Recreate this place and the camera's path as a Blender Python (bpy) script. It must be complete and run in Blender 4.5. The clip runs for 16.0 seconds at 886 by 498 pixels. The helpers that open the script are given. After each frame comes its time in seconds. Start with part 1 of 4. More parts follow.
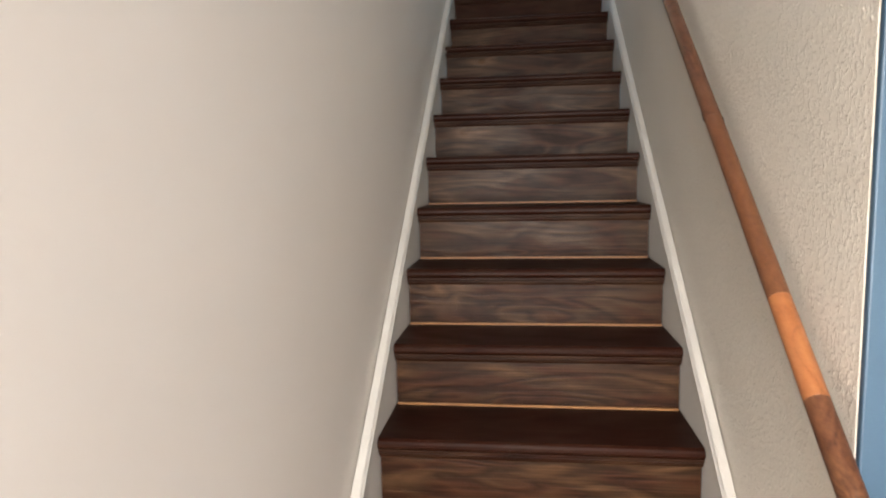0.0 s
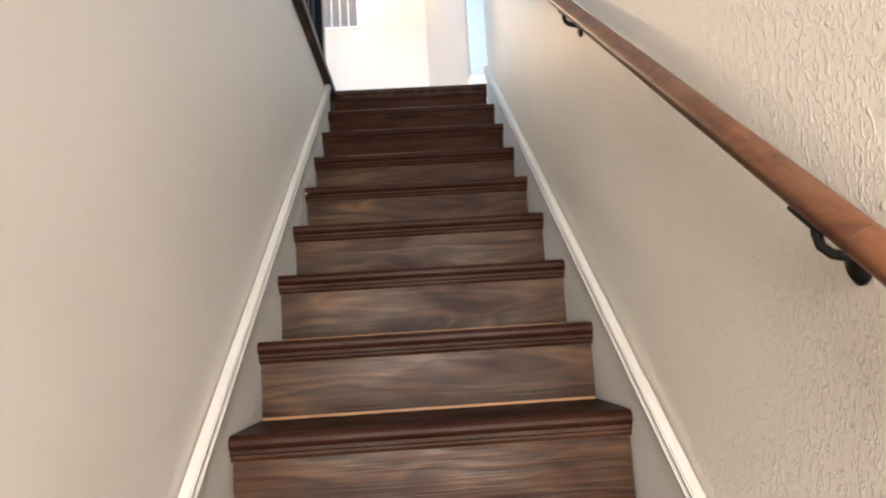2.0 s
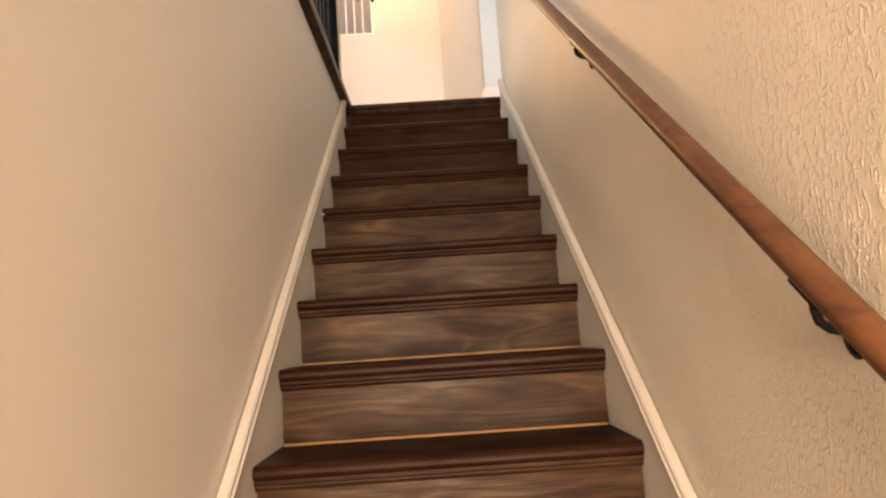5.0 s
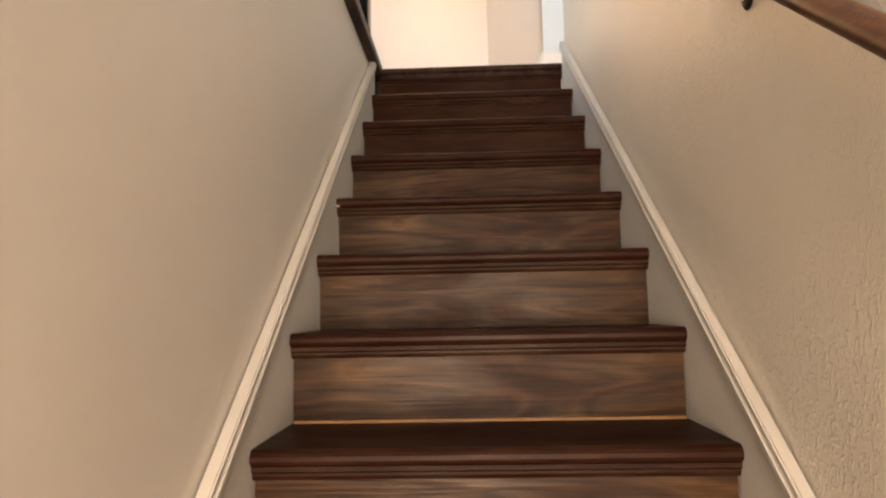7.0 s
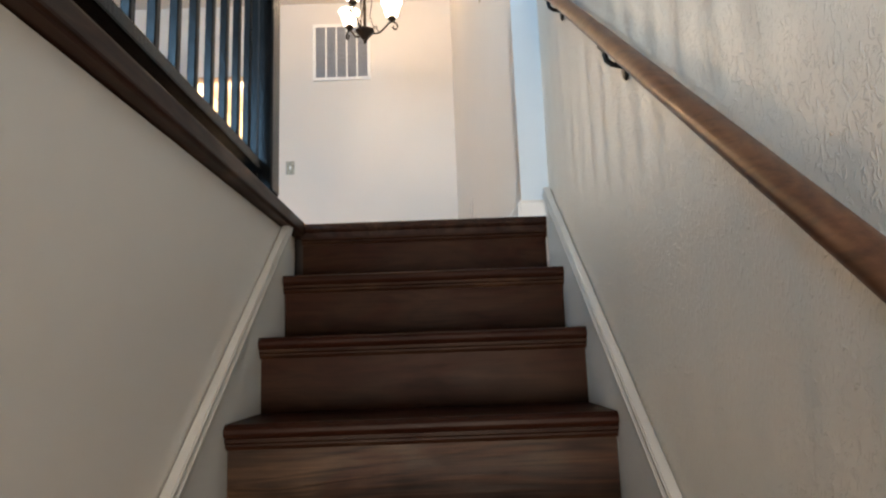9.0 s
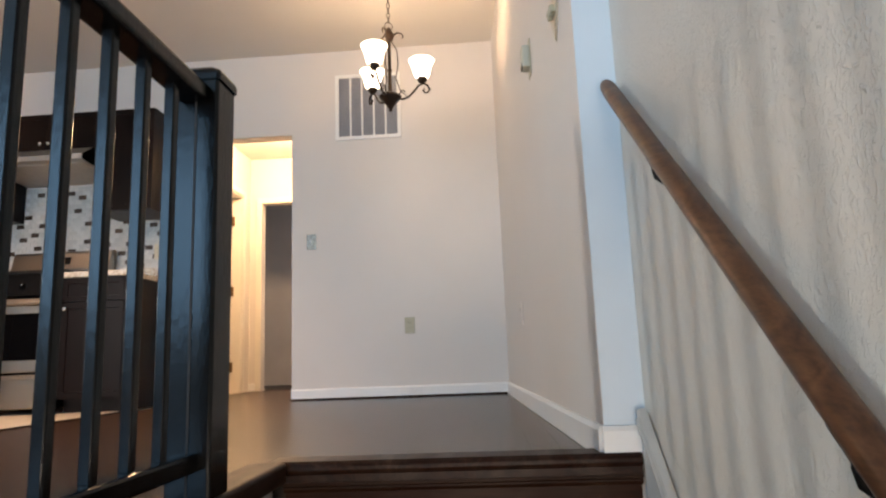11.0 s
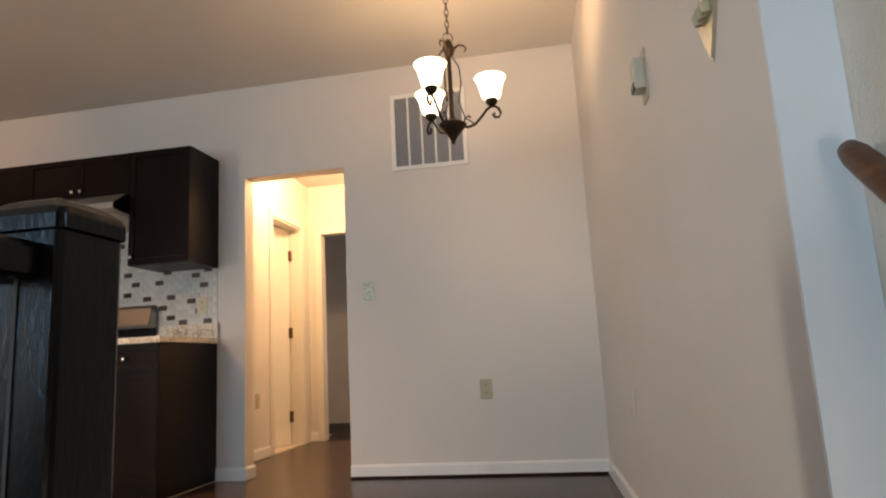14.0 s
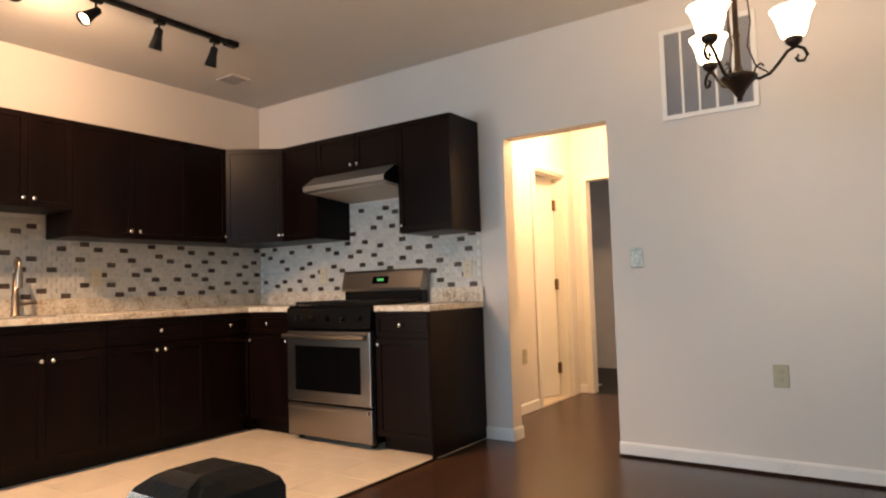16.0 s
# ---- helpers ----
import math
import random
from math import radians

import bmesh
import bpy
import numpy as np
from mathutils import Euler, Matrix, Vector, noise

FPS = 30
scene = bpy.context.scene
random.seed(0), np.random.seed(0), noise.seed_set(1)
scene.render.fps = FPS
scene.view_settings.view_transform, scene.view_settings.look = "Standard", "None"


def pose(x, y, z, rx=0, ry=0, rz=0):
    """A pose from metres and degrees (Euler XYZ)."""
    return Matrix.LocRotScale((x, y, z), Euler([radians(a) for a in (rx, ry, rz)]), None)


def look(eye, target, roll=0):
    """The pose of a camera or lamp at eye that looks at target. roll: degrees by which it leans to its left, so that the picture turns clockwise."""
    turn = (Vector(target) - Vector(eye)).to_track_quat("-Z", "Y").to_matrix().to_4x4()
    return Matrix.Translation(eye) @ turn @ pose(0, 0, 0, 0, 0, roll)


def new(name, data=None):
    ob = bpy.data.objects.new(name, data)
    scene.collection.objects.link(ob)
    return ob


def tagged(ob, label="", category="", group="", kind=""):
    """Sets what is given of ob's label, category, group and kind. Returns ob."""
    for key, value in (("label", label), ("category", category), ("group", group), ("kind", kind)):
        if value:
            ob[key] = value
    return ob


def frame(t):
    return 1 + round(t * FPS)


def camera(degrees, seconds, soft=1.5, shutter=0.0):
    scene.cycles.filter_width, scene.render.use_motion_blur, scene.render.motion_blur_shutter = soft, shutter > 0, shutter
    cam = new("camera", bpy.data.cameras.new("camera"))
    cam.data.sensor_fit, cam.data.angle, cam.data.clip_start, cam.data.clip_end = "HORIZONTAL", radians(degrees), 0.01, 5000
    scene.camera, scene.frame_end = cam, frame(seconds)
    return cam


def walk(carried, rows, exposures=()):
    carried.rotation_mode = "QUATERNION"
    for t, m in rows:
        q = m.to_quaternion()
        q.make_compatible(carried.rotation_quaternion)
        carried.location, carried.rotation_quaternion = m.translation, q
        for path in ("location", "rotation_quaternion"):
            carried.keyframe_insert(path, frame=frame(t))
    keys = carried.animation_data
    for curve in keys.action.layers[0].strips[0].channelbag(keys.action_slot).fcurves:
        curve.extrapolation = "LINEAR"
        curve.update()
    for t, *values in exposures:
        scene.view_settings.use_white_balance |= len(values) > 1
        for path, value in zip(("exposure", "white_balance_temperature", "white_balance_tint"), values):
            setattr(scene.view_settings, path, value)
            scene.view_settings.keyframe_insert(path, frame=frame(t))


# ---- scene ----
# Stairs climb along +y; x to the right; the lower hall's floor is z = 0, the upper floor z = 2.8.
cam = camera(69.42, 16.0, soft=2.2)
ROWS = [
    (0, 0.410, -4.503, 1.330, 7.13, -6.71, 1.23),
    (0.5, 0.394, -4.286, 1.267, 0.75, -6.04, 1.67),
    (1, 0.363, -3.959, 1.244, -1.95, -5.01, 1.34),
    (1.5, 0.382, -3.635, 1.298, -4.39, -0.38, 1.30),
    (2, 0.428, -3.488, 1.377, -1.80, 8.07, 3.56),
    (2.5, 0.389, -3.409, 1.419, -3.56, 9.48, 2.43),
    (3, 0.401, -3.313, 1.422, -3.52, 9.36, 2.90),
    (5.5, 0.434, -3.566, 1.464, 0.36, 6.36, 3.19),
    (6, 0.433, -3.485, 1.447, 0.73, 4.46, 2.38),
    (6.5, 0.434, -3.200, 1.484, -0.27, 4.33, 0.96),
    (7, 0.399, -2.973, 1.643, 2.17, 5.59, 1.11),
    (7.5, 0.376, -2.822, 1.821, 0.51, 7.89, 1.90),
    (8, 0.440, -2.621, 2.007, -0.17, 9.37, 3.33),
    (8.5, 0.436, -2.429, 2.183, -0.31, 9.69, 2.84),
    (9, 0.494, -2.232, 2.332, 0.08, 9.58, 2.03),
    (9.5, 0.530, -1.981, 2.505, 2.59, 9.24, 2.17),
    (10, 0.529, -1.818, 2.741, 3.57, 8.96, 2.36),
    (12.5, 0.482, -1.283, 3.263, 6.45, 11.72, 2.07),
    (13, 0.456, -1.150, 3.336, 8.04, 12.03, 2.59),
    (13.5, 0.447, -1.089, 3.413, 8.61, 10.96, 3.17),
    (14, 0.463, -0.951, 3.481, 10.83, 9.85, 3.00),
    (14.5, 0.493, -0.839, 3.603, 15.49, 7.42, 2.35),
    (15, 0.449, -0.734, 3.679, 20.78, 5.30, 1.65),
    (15.5, 0.426, -0.705, 3.756, 27.79, 4.63, 1.87),
    (16, 0.441, -0.735, 3.795, 34.71, 3.51, 1.71),
]
EXPOSURES = [
    (0.0, 0.47, 6150, 8), (0.6, 0.72, 5850, 8), (1.5, 1.18, 6300, 11), (3.0, 1.38, 6500, 11), (5.5, 0.95, 10300, 27), (7.0, 1.06, 8800, 20), (7.5, 0.93, 7600, 14), (8.0, 0.72, 7300, 12),
    (9.0, 0.56, 7000, 11), (10.0, 0.56, 6800, 12), (12.5, -0.37, 7550, 15), (13.7, -0.26, 7750, 15), (14.6, -0.24, 8000, 15), (15.5, -0.06, 7950, 15), (16.0, 0.06, 7750, 15),
]
walk(cam, [(t, pose(x, y, z, 90 + pitch, roll, yaw)) for t, x, y, z, yaw, pitch, roll in ROWS], EXPOSURES)

# ---- plan, in metres ----
UP = 2.8                  # upper floor
CEIL = UP + 2.62          # upper ceiling
RISE, RUN, STEPS = 0.2, 0.258, 14
WID = 0.878               # between the skirts
WL, WR = -0.02, 0.898     # stair walls' faces
YB = 2.936                # far dining wall
XK = -4.02                # kitchen side wall
YF = -4.7                 # front wall of the upper room
YE = -4.0                 # end of the stairwell

# ---- world and lights ----
world = bpy.data.worlds.new("sky")
scene.world = world
world.use_nodes = True
wn = world.node_tree.nodes
sky = wn.new("ShaderNodeTexSky")
sky.sky_type, sky.sun_disc = "NISHITA", False
sky.sun_elevation, sky.sun_rotation = radians(40), radians(200)
world.node_tree.links.new(sky.outputs[0], wn["Background"].inputs[0])
wn["Background"].inputs[1].default_value = 0.1


def area(name, m, sx, sy, watts, colour):
    d = bpy.data.lights.new(name, "AREA")
    d.shape, d.size, d.size_y, d.energy, d.color = "RECTANGLE", sx, sy, watts, colour
    ob = new(name, d)
    ob.matrix_world = m
    return ob


def bulb(name, at, watts, colour, radius=0.03):
    d = bpy.data.lights.new(name, "POINT")
    d.energy, d.color, d.shadow_soft_size = watts, colour, radius
    ob = new(name, d)
    ob.location = at
    return ob


DAY = (0.28, 0.61, 1.0)
WARM = (1.0, 0.68, 0.40)
area("window_daylight", look((-2.3, YF + 0.06, UP + 1.45), (-2.3, 0, UP + 1.25)), 2.2, 1.5, 108, DAY)
area("side_window_daylight", look((XK + 0.03, -2.6, UP + 1.0), (0.9, -1.4, UP + 0.5)), 0.21, 0.75, 68, (0.86, 0.93, 0.95))
area("entrance_daylight", look((0.47, -6.12, 1.25), (1.25, -4.1, 0.35)), 0.85, 1.9, 152, (1.0, 0.89, 0.785))

# Fill lamp added out of view; lifts the dark doorway to grey.
area("bedroom_fill", look((-0.31, 5.85, UP + 1.45), (-2.0, 5.85, UP + 1.2)), 0.65, 1.05, 5, (0.8, 0.9, 1.0))

# ---- materials ----


def material(name):
    m = bpy.data.materials.new(name)
    m.use_nodes = True
    n = m.node_tree.nodes
    return m, n, m.node_tree.links, n["Principled BSDF"]


def noise_node(n, l, scale, detail=4, stretch=(1, 1, 1), coord="Object", rough=0.55):
    tc = n.new("ShaderNodeTexCoord")
    mp = n.new("ShaderNodeMapping")
    mp.inputs["Scale"].default_value = stretch
    l.new(tc.outputs[coord], mp.inputs[0])
    t = n.new("ShaderNodeTexNoise")
    t.inputs["Scale"].default_value, t.inputs["Detail"].default_value, t.inputs["Roughness"].default_value = scale, detail, rough
    l.new(mp.outputs[0], t.inputs["Vector"])
    return t


def ramp(n, l, src, stops):
    r = n.new("ShaderNodeValToRGB")
    while len(r.color_ramp.elements) < len(stops):
        r.color_ramp.elements.new(0.5)
    for e, (p, c) in zip(r.color_ramp.elements, stops):
        e.position, e.color = p, (*c, 1)
    l.new(src, r.inputs[0])
    return r


def bump(n, l, src, strength, distance, b):
    k = n.new("ShaderNodeBump")
    k.inputs["Strength"].default_value, k.inputs["Distance"].default_value = strength, distance
    l.new(src, k.inputs["Height"])
    l.new(k.outputs[0], b.inputs["Normal"])
    return k


def mottled(name, dark, light, scale, roughness, strength=0.15, distance=0.002, fine=220, metallic=0.0, stretch=(1, 1, 1)):
    """A plain surface with large, soft variation and fine relief."""
    m, n, l, b = material(name)
    t = noise_node(n, l, scale, 5, stretch)
    l.new(ramp(n, l, t.outputs[0], [(0.3, dark), (0.7, light)]).outputs[0], b.inputs["Base Color"])
    f = noise_node(n, l, fine, 3, stretch)
    bump(n, l, f.outputs[0], strength, distance, b)
    rr = n.new("ShaderNodeMapRange")
    rr.inputs[3].default_value, rr.inputs[4].default_value = roughness - 0.07, roughness + 0.07
    l.new(t.outputs[0], rr.inputs[0])
    l.new(rr.outputs[0], b.inputs["Roughness"])
    b.inputs["Metallic"].default_value = metallic
    return m


def timber(name, dark, mid, light, roughness, axis="X", scale=1.0, relief=0.25, gloss=0.5, wear_sheen=1.9, contrast=1.0, patchy=1.0, sheen=1.0):
    """Stained wood: contour-like figure drawn out along the grain, fine fibres, reddish patches, pale ones for wear and
    painted sheen; each piece differs.
    """
    m, n, l, b = material(name)
    tc = n.new("ShaderNodeTexCoord")
    info = n.new("ShaderNodeObjectInfo")
    add = n.new("ShaderNodeVectorMath")
    add.operation = "MULTIPLY_ADD"
    l.new(info.outputs["Random"], add.inputs[0])
    add.inputs[1].default_value = (13.0, 7.0, 5.0)
    l.new(tc.outputs["Object"], add.inputs[2])

    def along(a, c):
        mp = n.new("ShaderNodeMapping")
        mp.inputs["Scale"].default_value = [v * scale for v in {"X": (a, c, c), "Y": (c, a, c), "Z": (c, c, a)}[axis]]
        l.new(add.outputs[0], mp.inputs[0])
        return mp.outputs[0]

    def field(vec, size, detail, distort=0.0):
        t = n.new("ShaderNodeTexNoise")
        t.inputs["Scale"].default_value, t.inputs["Detail"].default_value, t.inputs["Distortion"].default_value = size, detail, distort
        l.new(vec, t.inputs["Vector"])
        return t.outputs[0]

    def calc(op, x, y):
        k = n.new("ShaderNodeMath")
        k.operation = op
        l.new(x, k.inputs[0])
        if isinstance(y, float):
            k.inputs[1].default_value = y
        else:
            l.new(y, k.inputs[1])
        return k.outputs[0]

    figure = field(along(1.5, 9.0), 1.0, 2.5, 0.9)
    rings = calc("PINGPONG", calc("MULTIPLY", figure, 15.0), 1.0)
    fibre = field(along(4.0, 210.0), 1.0, 3)
    patches = field(along(2.2, 6.0), 1.7, 5, 0.7)
    mix = calc("ADD", calc("MULTIPLY", rings, 0.36 * contrast), calc("MULTIPLY", fibre, 0.74 * contrast))
    if contrast < 1:
        mix = calc("ADD", mix, 0.54 * (1 - contrast))
    grain = ramp(n, l, mix, [(0.26, dark), (0.5, mid), (0.82, light)])
    # The pale stop paints both worn spots and varnish sheen into the colour.
    wr = ramp(n, l, patches, [(0.30, (0.60, 0.42, 0.36)), (0.43, (1.0, 0.72, 0.60)), (0.53, (1.05, 1.0, 0.95)), (0.70, (wear_sheen, wear_sheen, wear_sheen * 0.95))])
    mul = n.new("ShaderNodeMix")
    mul.data_type, mul.blend_type = "RGBA", "MULTIPLY"
    mul.inputs[0].default_value = patchy
    l.new(grain.outputs[0], mul.inputs[6])
    l.new(wr.outputs[0], mul.inputs[7])
    l.new(mul.outputs[2], b.inputs["Base Color"])
    rr = n.new("ShaderNodeMapRange")
    rr.inputs[3].default_value, rr.inputs[4].default_value = roughness + 0.14 * sheen, roughness - 0.12 * sheen
    l.new(patches, rr.inputs[0])
    l.new(rr.outputs[0], b.inputs["Roughness"])
    bump(n, l, mix, relief, 0.0015, b)
    b.inputs["Specular IOR Level"].default_value = gloss
    return m


def plain(name, colour, roughness=0.5, metallic=0.0, glow=0.0, glow_colour=None):
    m, n, l, b = material(name)
    b.inputs["Base Color"].default_value = (*colour, 1)
    b.inputs["Roughness"].default_value, b.inputs["Metallic"].default_value = roughness, metallic
    if glow:
        b.inputs["Emission Color"].default_value = (*(glow_colour or colour), 1)
        b.inputs["Emission Strength"].default_value = glow
    return m


def plaster(name):
    """Painted wall with a trowelled, knocked-down texture: raised curls and drips."""
    m, n, l, b = material(name)
    t = noise_node(n, l, 1.1, 4)
    l.new(ramp(n, l, t.outputs[0], [(0.3, (0.60, 0.555, 0.485)), (0.7, (0.68, 0.63, 0.555))]).outputs[0], b.inputs["Base Color"])
    a = noise_node(n, l, 120, 2, (1, 1.1, 0.58), rough=0.5)
    a.inputs["Distortion"].default_value = 1.1
    r = ramp(n, l, a.outputs[0], [(0.50, (0, 0, 0)), (0.66, (0.75, 0.75, 0.75)), (0.82, (1, 1, 1))])
    patch = noise_node(n, l, 2.4, 3)
    pr = ramp(n, l, patch.outputs[0], [(0.36, (0.6, 0.6, 0.6)), (0.56, (1, 1, 1))])
    mu = n.new("ShaderNodeMath")
    mu.operation = "MULTIPLY"
    l.new(r.outputs[0], mu.inputs[0])
    l.new(pr.outputs[0], mu.inputs[1])
    f = noise_node(n, l, 120, 2)
    ad = n.new("ShaderNodeMath")
    ad.operation = "MULTIPLY_ADD"
    l.new(f.outputs[0], ad.inputs[0])
    ad.inputs[1].default_value = 0.26
    l.new(mu.outputs[0], ad.inputs[2])
    bump(n, l, ad.outputs[0], 0.75, 0.0027, b)
    b.inputs["Roughness"].default_value = 0.44
    return m


def granite(name):
    m, n, l, b = material(name)
    t = noise_node(n, l, 60, 6, rough=0.7)
    g = noise_node(n, l, 9, 4)
    mixn = n.new("ShaderNodeMath")
    mixn.operation = "MULTIPLY_ADD"
    l.new(g.outputs[0], mixn.inputs[0])
    mixn.inputs[1].default_value = 0.6
    l.new(t.outputs[0], mixn.inputs[2])
    l.new(ramp(n, l, mixn.outputs[0], [(0.56, (0.20, 0.15, 0.11)), (0.68, (0.50, 0.41, 0.30)), (0.80, (0.66, 0.60, 0.50)), (0.98, (0.78, 0.75, 0.68))]).outputs[0], b.inputs["Base Color"])
    b.inputs["Roughness"].default_value = 0.21
    return m


def by_piece(name, stops, roughness, island=False, stretch=(1, 1, 1), depth=0.35):
    """A glazed or cut piece whose colour is drawn by lot, piece by piece."""
    m, n, l, b = material(name)
    if island:
        src = n.new("ShaderNodeNewGeometry").outputs["Random Per Island"]
    else:
        src = n.new("ShaderNodeObjectInfo").outputs["Random"]
    r = ramp(n, l, src, stops)
    r.color_ramp.interpolation = "LINEAR"
    t = noise_node(n, l, 40, 4, stretch)
    mul = n.new("ShaderNodeMix")
    mul.data_type, mul.blend_type = "RGBA", "MULTIPLY"
    mul.inputs[0].default_value = depth
    l.new(r.outputs[0], mul.inputs[6])
    l.new(ramp(n, l, t.outputs[0], [(0.3, (0.35, 0.33, 0.31)), (0.7, (0.85, 0.83, 0.8))]).outputs[0], mul.inputs[7])
    l.new(mul.outputs[2], b.inputs["Base Color"])
    b.inputs["Roughness"].default_value = roughness
    return m


M_WALL = mottled("wall_paint", (0.665, 0.62, 0.57), (0.705, 0.66, 0.61), 1.3, 0.55, 0.10, 0.001, 260)
M_PLASTER = plaster("textured_plaster")
M_CEIL = mottled("ceiling_paint", (0.60, 0.58, 0.55), (0.64, 0.62, 0.59), 1.0, 0.8, 0.2, 0.002, 180)
M_TRIM = mottled("white_gloss_trim", (0.78, 0.77, 0.74), (0.84, 0.83, 0.80), 5, 0.3, 0.05, 0.001, 90)
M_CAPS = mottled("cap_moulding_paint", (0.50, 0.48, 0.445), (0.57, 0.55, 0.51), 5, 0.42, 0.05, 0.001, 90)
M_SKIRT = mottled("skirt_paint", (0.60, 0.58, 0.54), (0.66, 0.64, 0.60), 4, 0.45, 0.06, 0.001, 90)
M_TREAD = timber("stair_tread_wood", (0.009, 0.0031, 0.0017), (0.019, 0.0066, 0.0036), (0.030, 0.0112, 0.0062), 0.42, gloss=0.09, wear_sheen=1.3, contrast=0.5)
M_RISER = timber("stair_riser_wood", (0.0092, 0.0044, 0.0022), (0.0255, 0.0122, 0.0056), (0.053, 0.0275, 0.0132), 0.40, relief=0.9, gloss=0.115, wear_sheen=1.95, contrast=0.86, sheen=2.0)
# Top three risers: plainer, redder wood, also darkened for the dimmer light there.
M_RISER2 = timber("stair_riser_wood_plain_shaded", (0.0105, 0.0044, 0.0024), (0.0225, 0.0090, 0.0046), (0.035, 0.0145, 0.0072), 0.42, gloss=0.07, wear_sheen=1.4, contrast=0.5)
M_COVE = timber("stair_cove_wood", (0.008, 0.0034, 0.0018), (0.020, 0.0088, 0.0046), (0.034, 0.0165, 0.0090), 0.45, gloss=0.08, contrast=0.6)
M_GLUE = mottled("bare_wood_line", (0.22, 0.10, 0.03), (0.34, 0.16, 0.05), 14, 0.5)
M_RAIL = timber("handrail_wood", (0.042, 0.0165, 0.0078), (0.088, 0.036, 0.0165), (0.140, 0.062, 0.030), 0.38, "Y", 1.0, 0.1, 0.35, 1.15, 0.8, 0.3)
M_RAIL3 = timber("handrail_wood_red", (0.060, 0.0225, 0.009), (0.115, 0.045, 0.0185), (0.175, 0.075, 0.032), 0.35, "Y", 1.0, 0.1, 0.4, 1.15, 0.4, 0.12)
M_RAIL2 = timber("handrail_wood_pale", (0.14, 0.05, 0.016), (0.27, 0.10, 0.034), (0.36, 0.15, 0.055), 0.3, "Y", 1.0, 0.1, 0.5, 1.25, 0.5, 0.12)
M_IRON = plain("black_iron", (0.012, 0.011, 0.010), 0.35, 0.6)
M_BLACKWOOD = mottled("black_painted_wood", (0.003, 0.003, 0.003), (0.006, 0.0055, 0.0055), 12, 0.22, 0.36, 0.0017, 150, 0, (1, 1, 0.3))
M_BLACKWOOD.node_tree.nodes["Principled BSDF"].inputs["Specular IOR Level"].default_value = 0.21
M_EDGE = timber("floor_edge_wood", (0.011, 0.0055, 0.004), (0.021, 0.0105, 0.007), (0.034, 0.0175, 0.0115), 0.4, "Y", gloss=0.12)
M_FLOOR = by_piece("floor_plank_wood", [(0.0, (0.055, 0.025, 0.014)), (0.5, (0.070, 0.032, 0.0175)), (1.0, (0.088, 0.042, 0.023))], 0.27, False, (3, 0.12, 1), 0.6)
M_FLOORI = by_piece("floor_plank_wood_far", [(0.0, (0.055, 0.025, 0.014)), (0.5, (0.070, 0.032, 0.0175)), (1.0, (0.088, 0.042, 0.023))], 0.27, True, (3, 0.12, 1), 0.6)
M_SUB = mottled("dark_joint", (0.012, 0.008, 0.006), (0.02, 0.012, 0.009), 8, 0.7)
M_TILEFLOOR = by_piece("stone_floor_tile", [(0.0, (0.72, 0.61, 0.48)), (1.0, (0.76, 0.65, 0.52))], 0.4, False, (0.15, 0.15, 0.15), 0.25)
M_GROUT = mottled("grout", (0.66, 0.66, 0.63), (0.72, 0.71, 0.67), 30, 0.85)
M_FGROUT = mottled("floor_grout", (0.66, 0.58, 0.47), (0.72, 0.63, 0.52), 30, 0.85)
M_CAB = mottled("espresso_cabinet", (0.0042, 0.0017, 0.0014), (0.0085, 0.0034, 0.0026), 3, 0.34, 0.08, 0.001, 60, 0, (3, 3, 0.4))
M_CAB.node_tree.nodes["Principled BSDF"].inputs["Specular IOR Level"].default_value = 0.12
M_KNOB = plain("brushed_nickel", (0.72, 0.70, 0.66), 0.25, 1.0)
M_TAP = mottled("tap_nickel", (0.30, 0.235, 0.17), (0.38, 0.30, 0.22), 8, 0.34, 0.02, 0.0005, 200, 1.0)
M_CHROME = mottled("aged_silver", (0.16, 0.14, 0.11), (0.58, 0.53, 0.43), 60, 0.32, 0.6, 0.002, 120, 0.45)
M_STEEL = mottled("stainless_steel", (0.33, 0.30, 0.265), (0.39, 0.355, 0.32), 3, 0.3, 0.05, 0.0005, 300, 1.0, (0.05, 1, 1))
M_BLACK = plain("black_enamel", (0.004, 0.004, 0.0045), 0.22)
M_BLACK.node_tree.nodes["Principled BSDF"].inputs["Specular IOR Level"].default_value = 0.2
M_OVENGLASS = plain("oven_glass", (0.0025, 0.0025, 0.003), 0.08)
M_OVENGLASS.node_tree.nodes["Principled BSDF"].inputs["Specular IOR Level"].default_value = 0.08
M_GREEN = plain("clock_digits", (0.05, 0.5, 0.15), 0.5, 0, 0.9, (0.12, 1.0, 0.3))
M_GRANITE = granite("granite")
M_TLIGHT = by_piece("mosaic_pale_glass", [(0.0, (0.60, 0.61, 0.58)), (0.5, (0.70, 0.70, 0.66)), (0.9, (0.74, 0.74, 0.70)), (1.0, (0.64, 0.62, 0.56))], 0.2, True)
M_TDARK = by_piece("mosaic_dark_stone", [(0.0, (0.060, 0.042, 0.032)), (1.0, (0.115, 0.085, 0.066))], 0.25, True)
M_IVORY = mottled("ivory_plastic", (0.42, 0.38, 0.26), (0.47, 0.43, 0.30), 20, 0.4, 0.02)
M_CREAM = mottled("cream_plastic", (0.58, 0.52, 0.38), (0.63, 0.57, 0.43), 20, 0.4, 0.02)
M_BRONZE = mottled("dark_bronze", (0.018, 0.012, 0.009), (0.045, 0.028, 0.018), 30, 0.4, 0.1, 0.001, 80, 0.8)
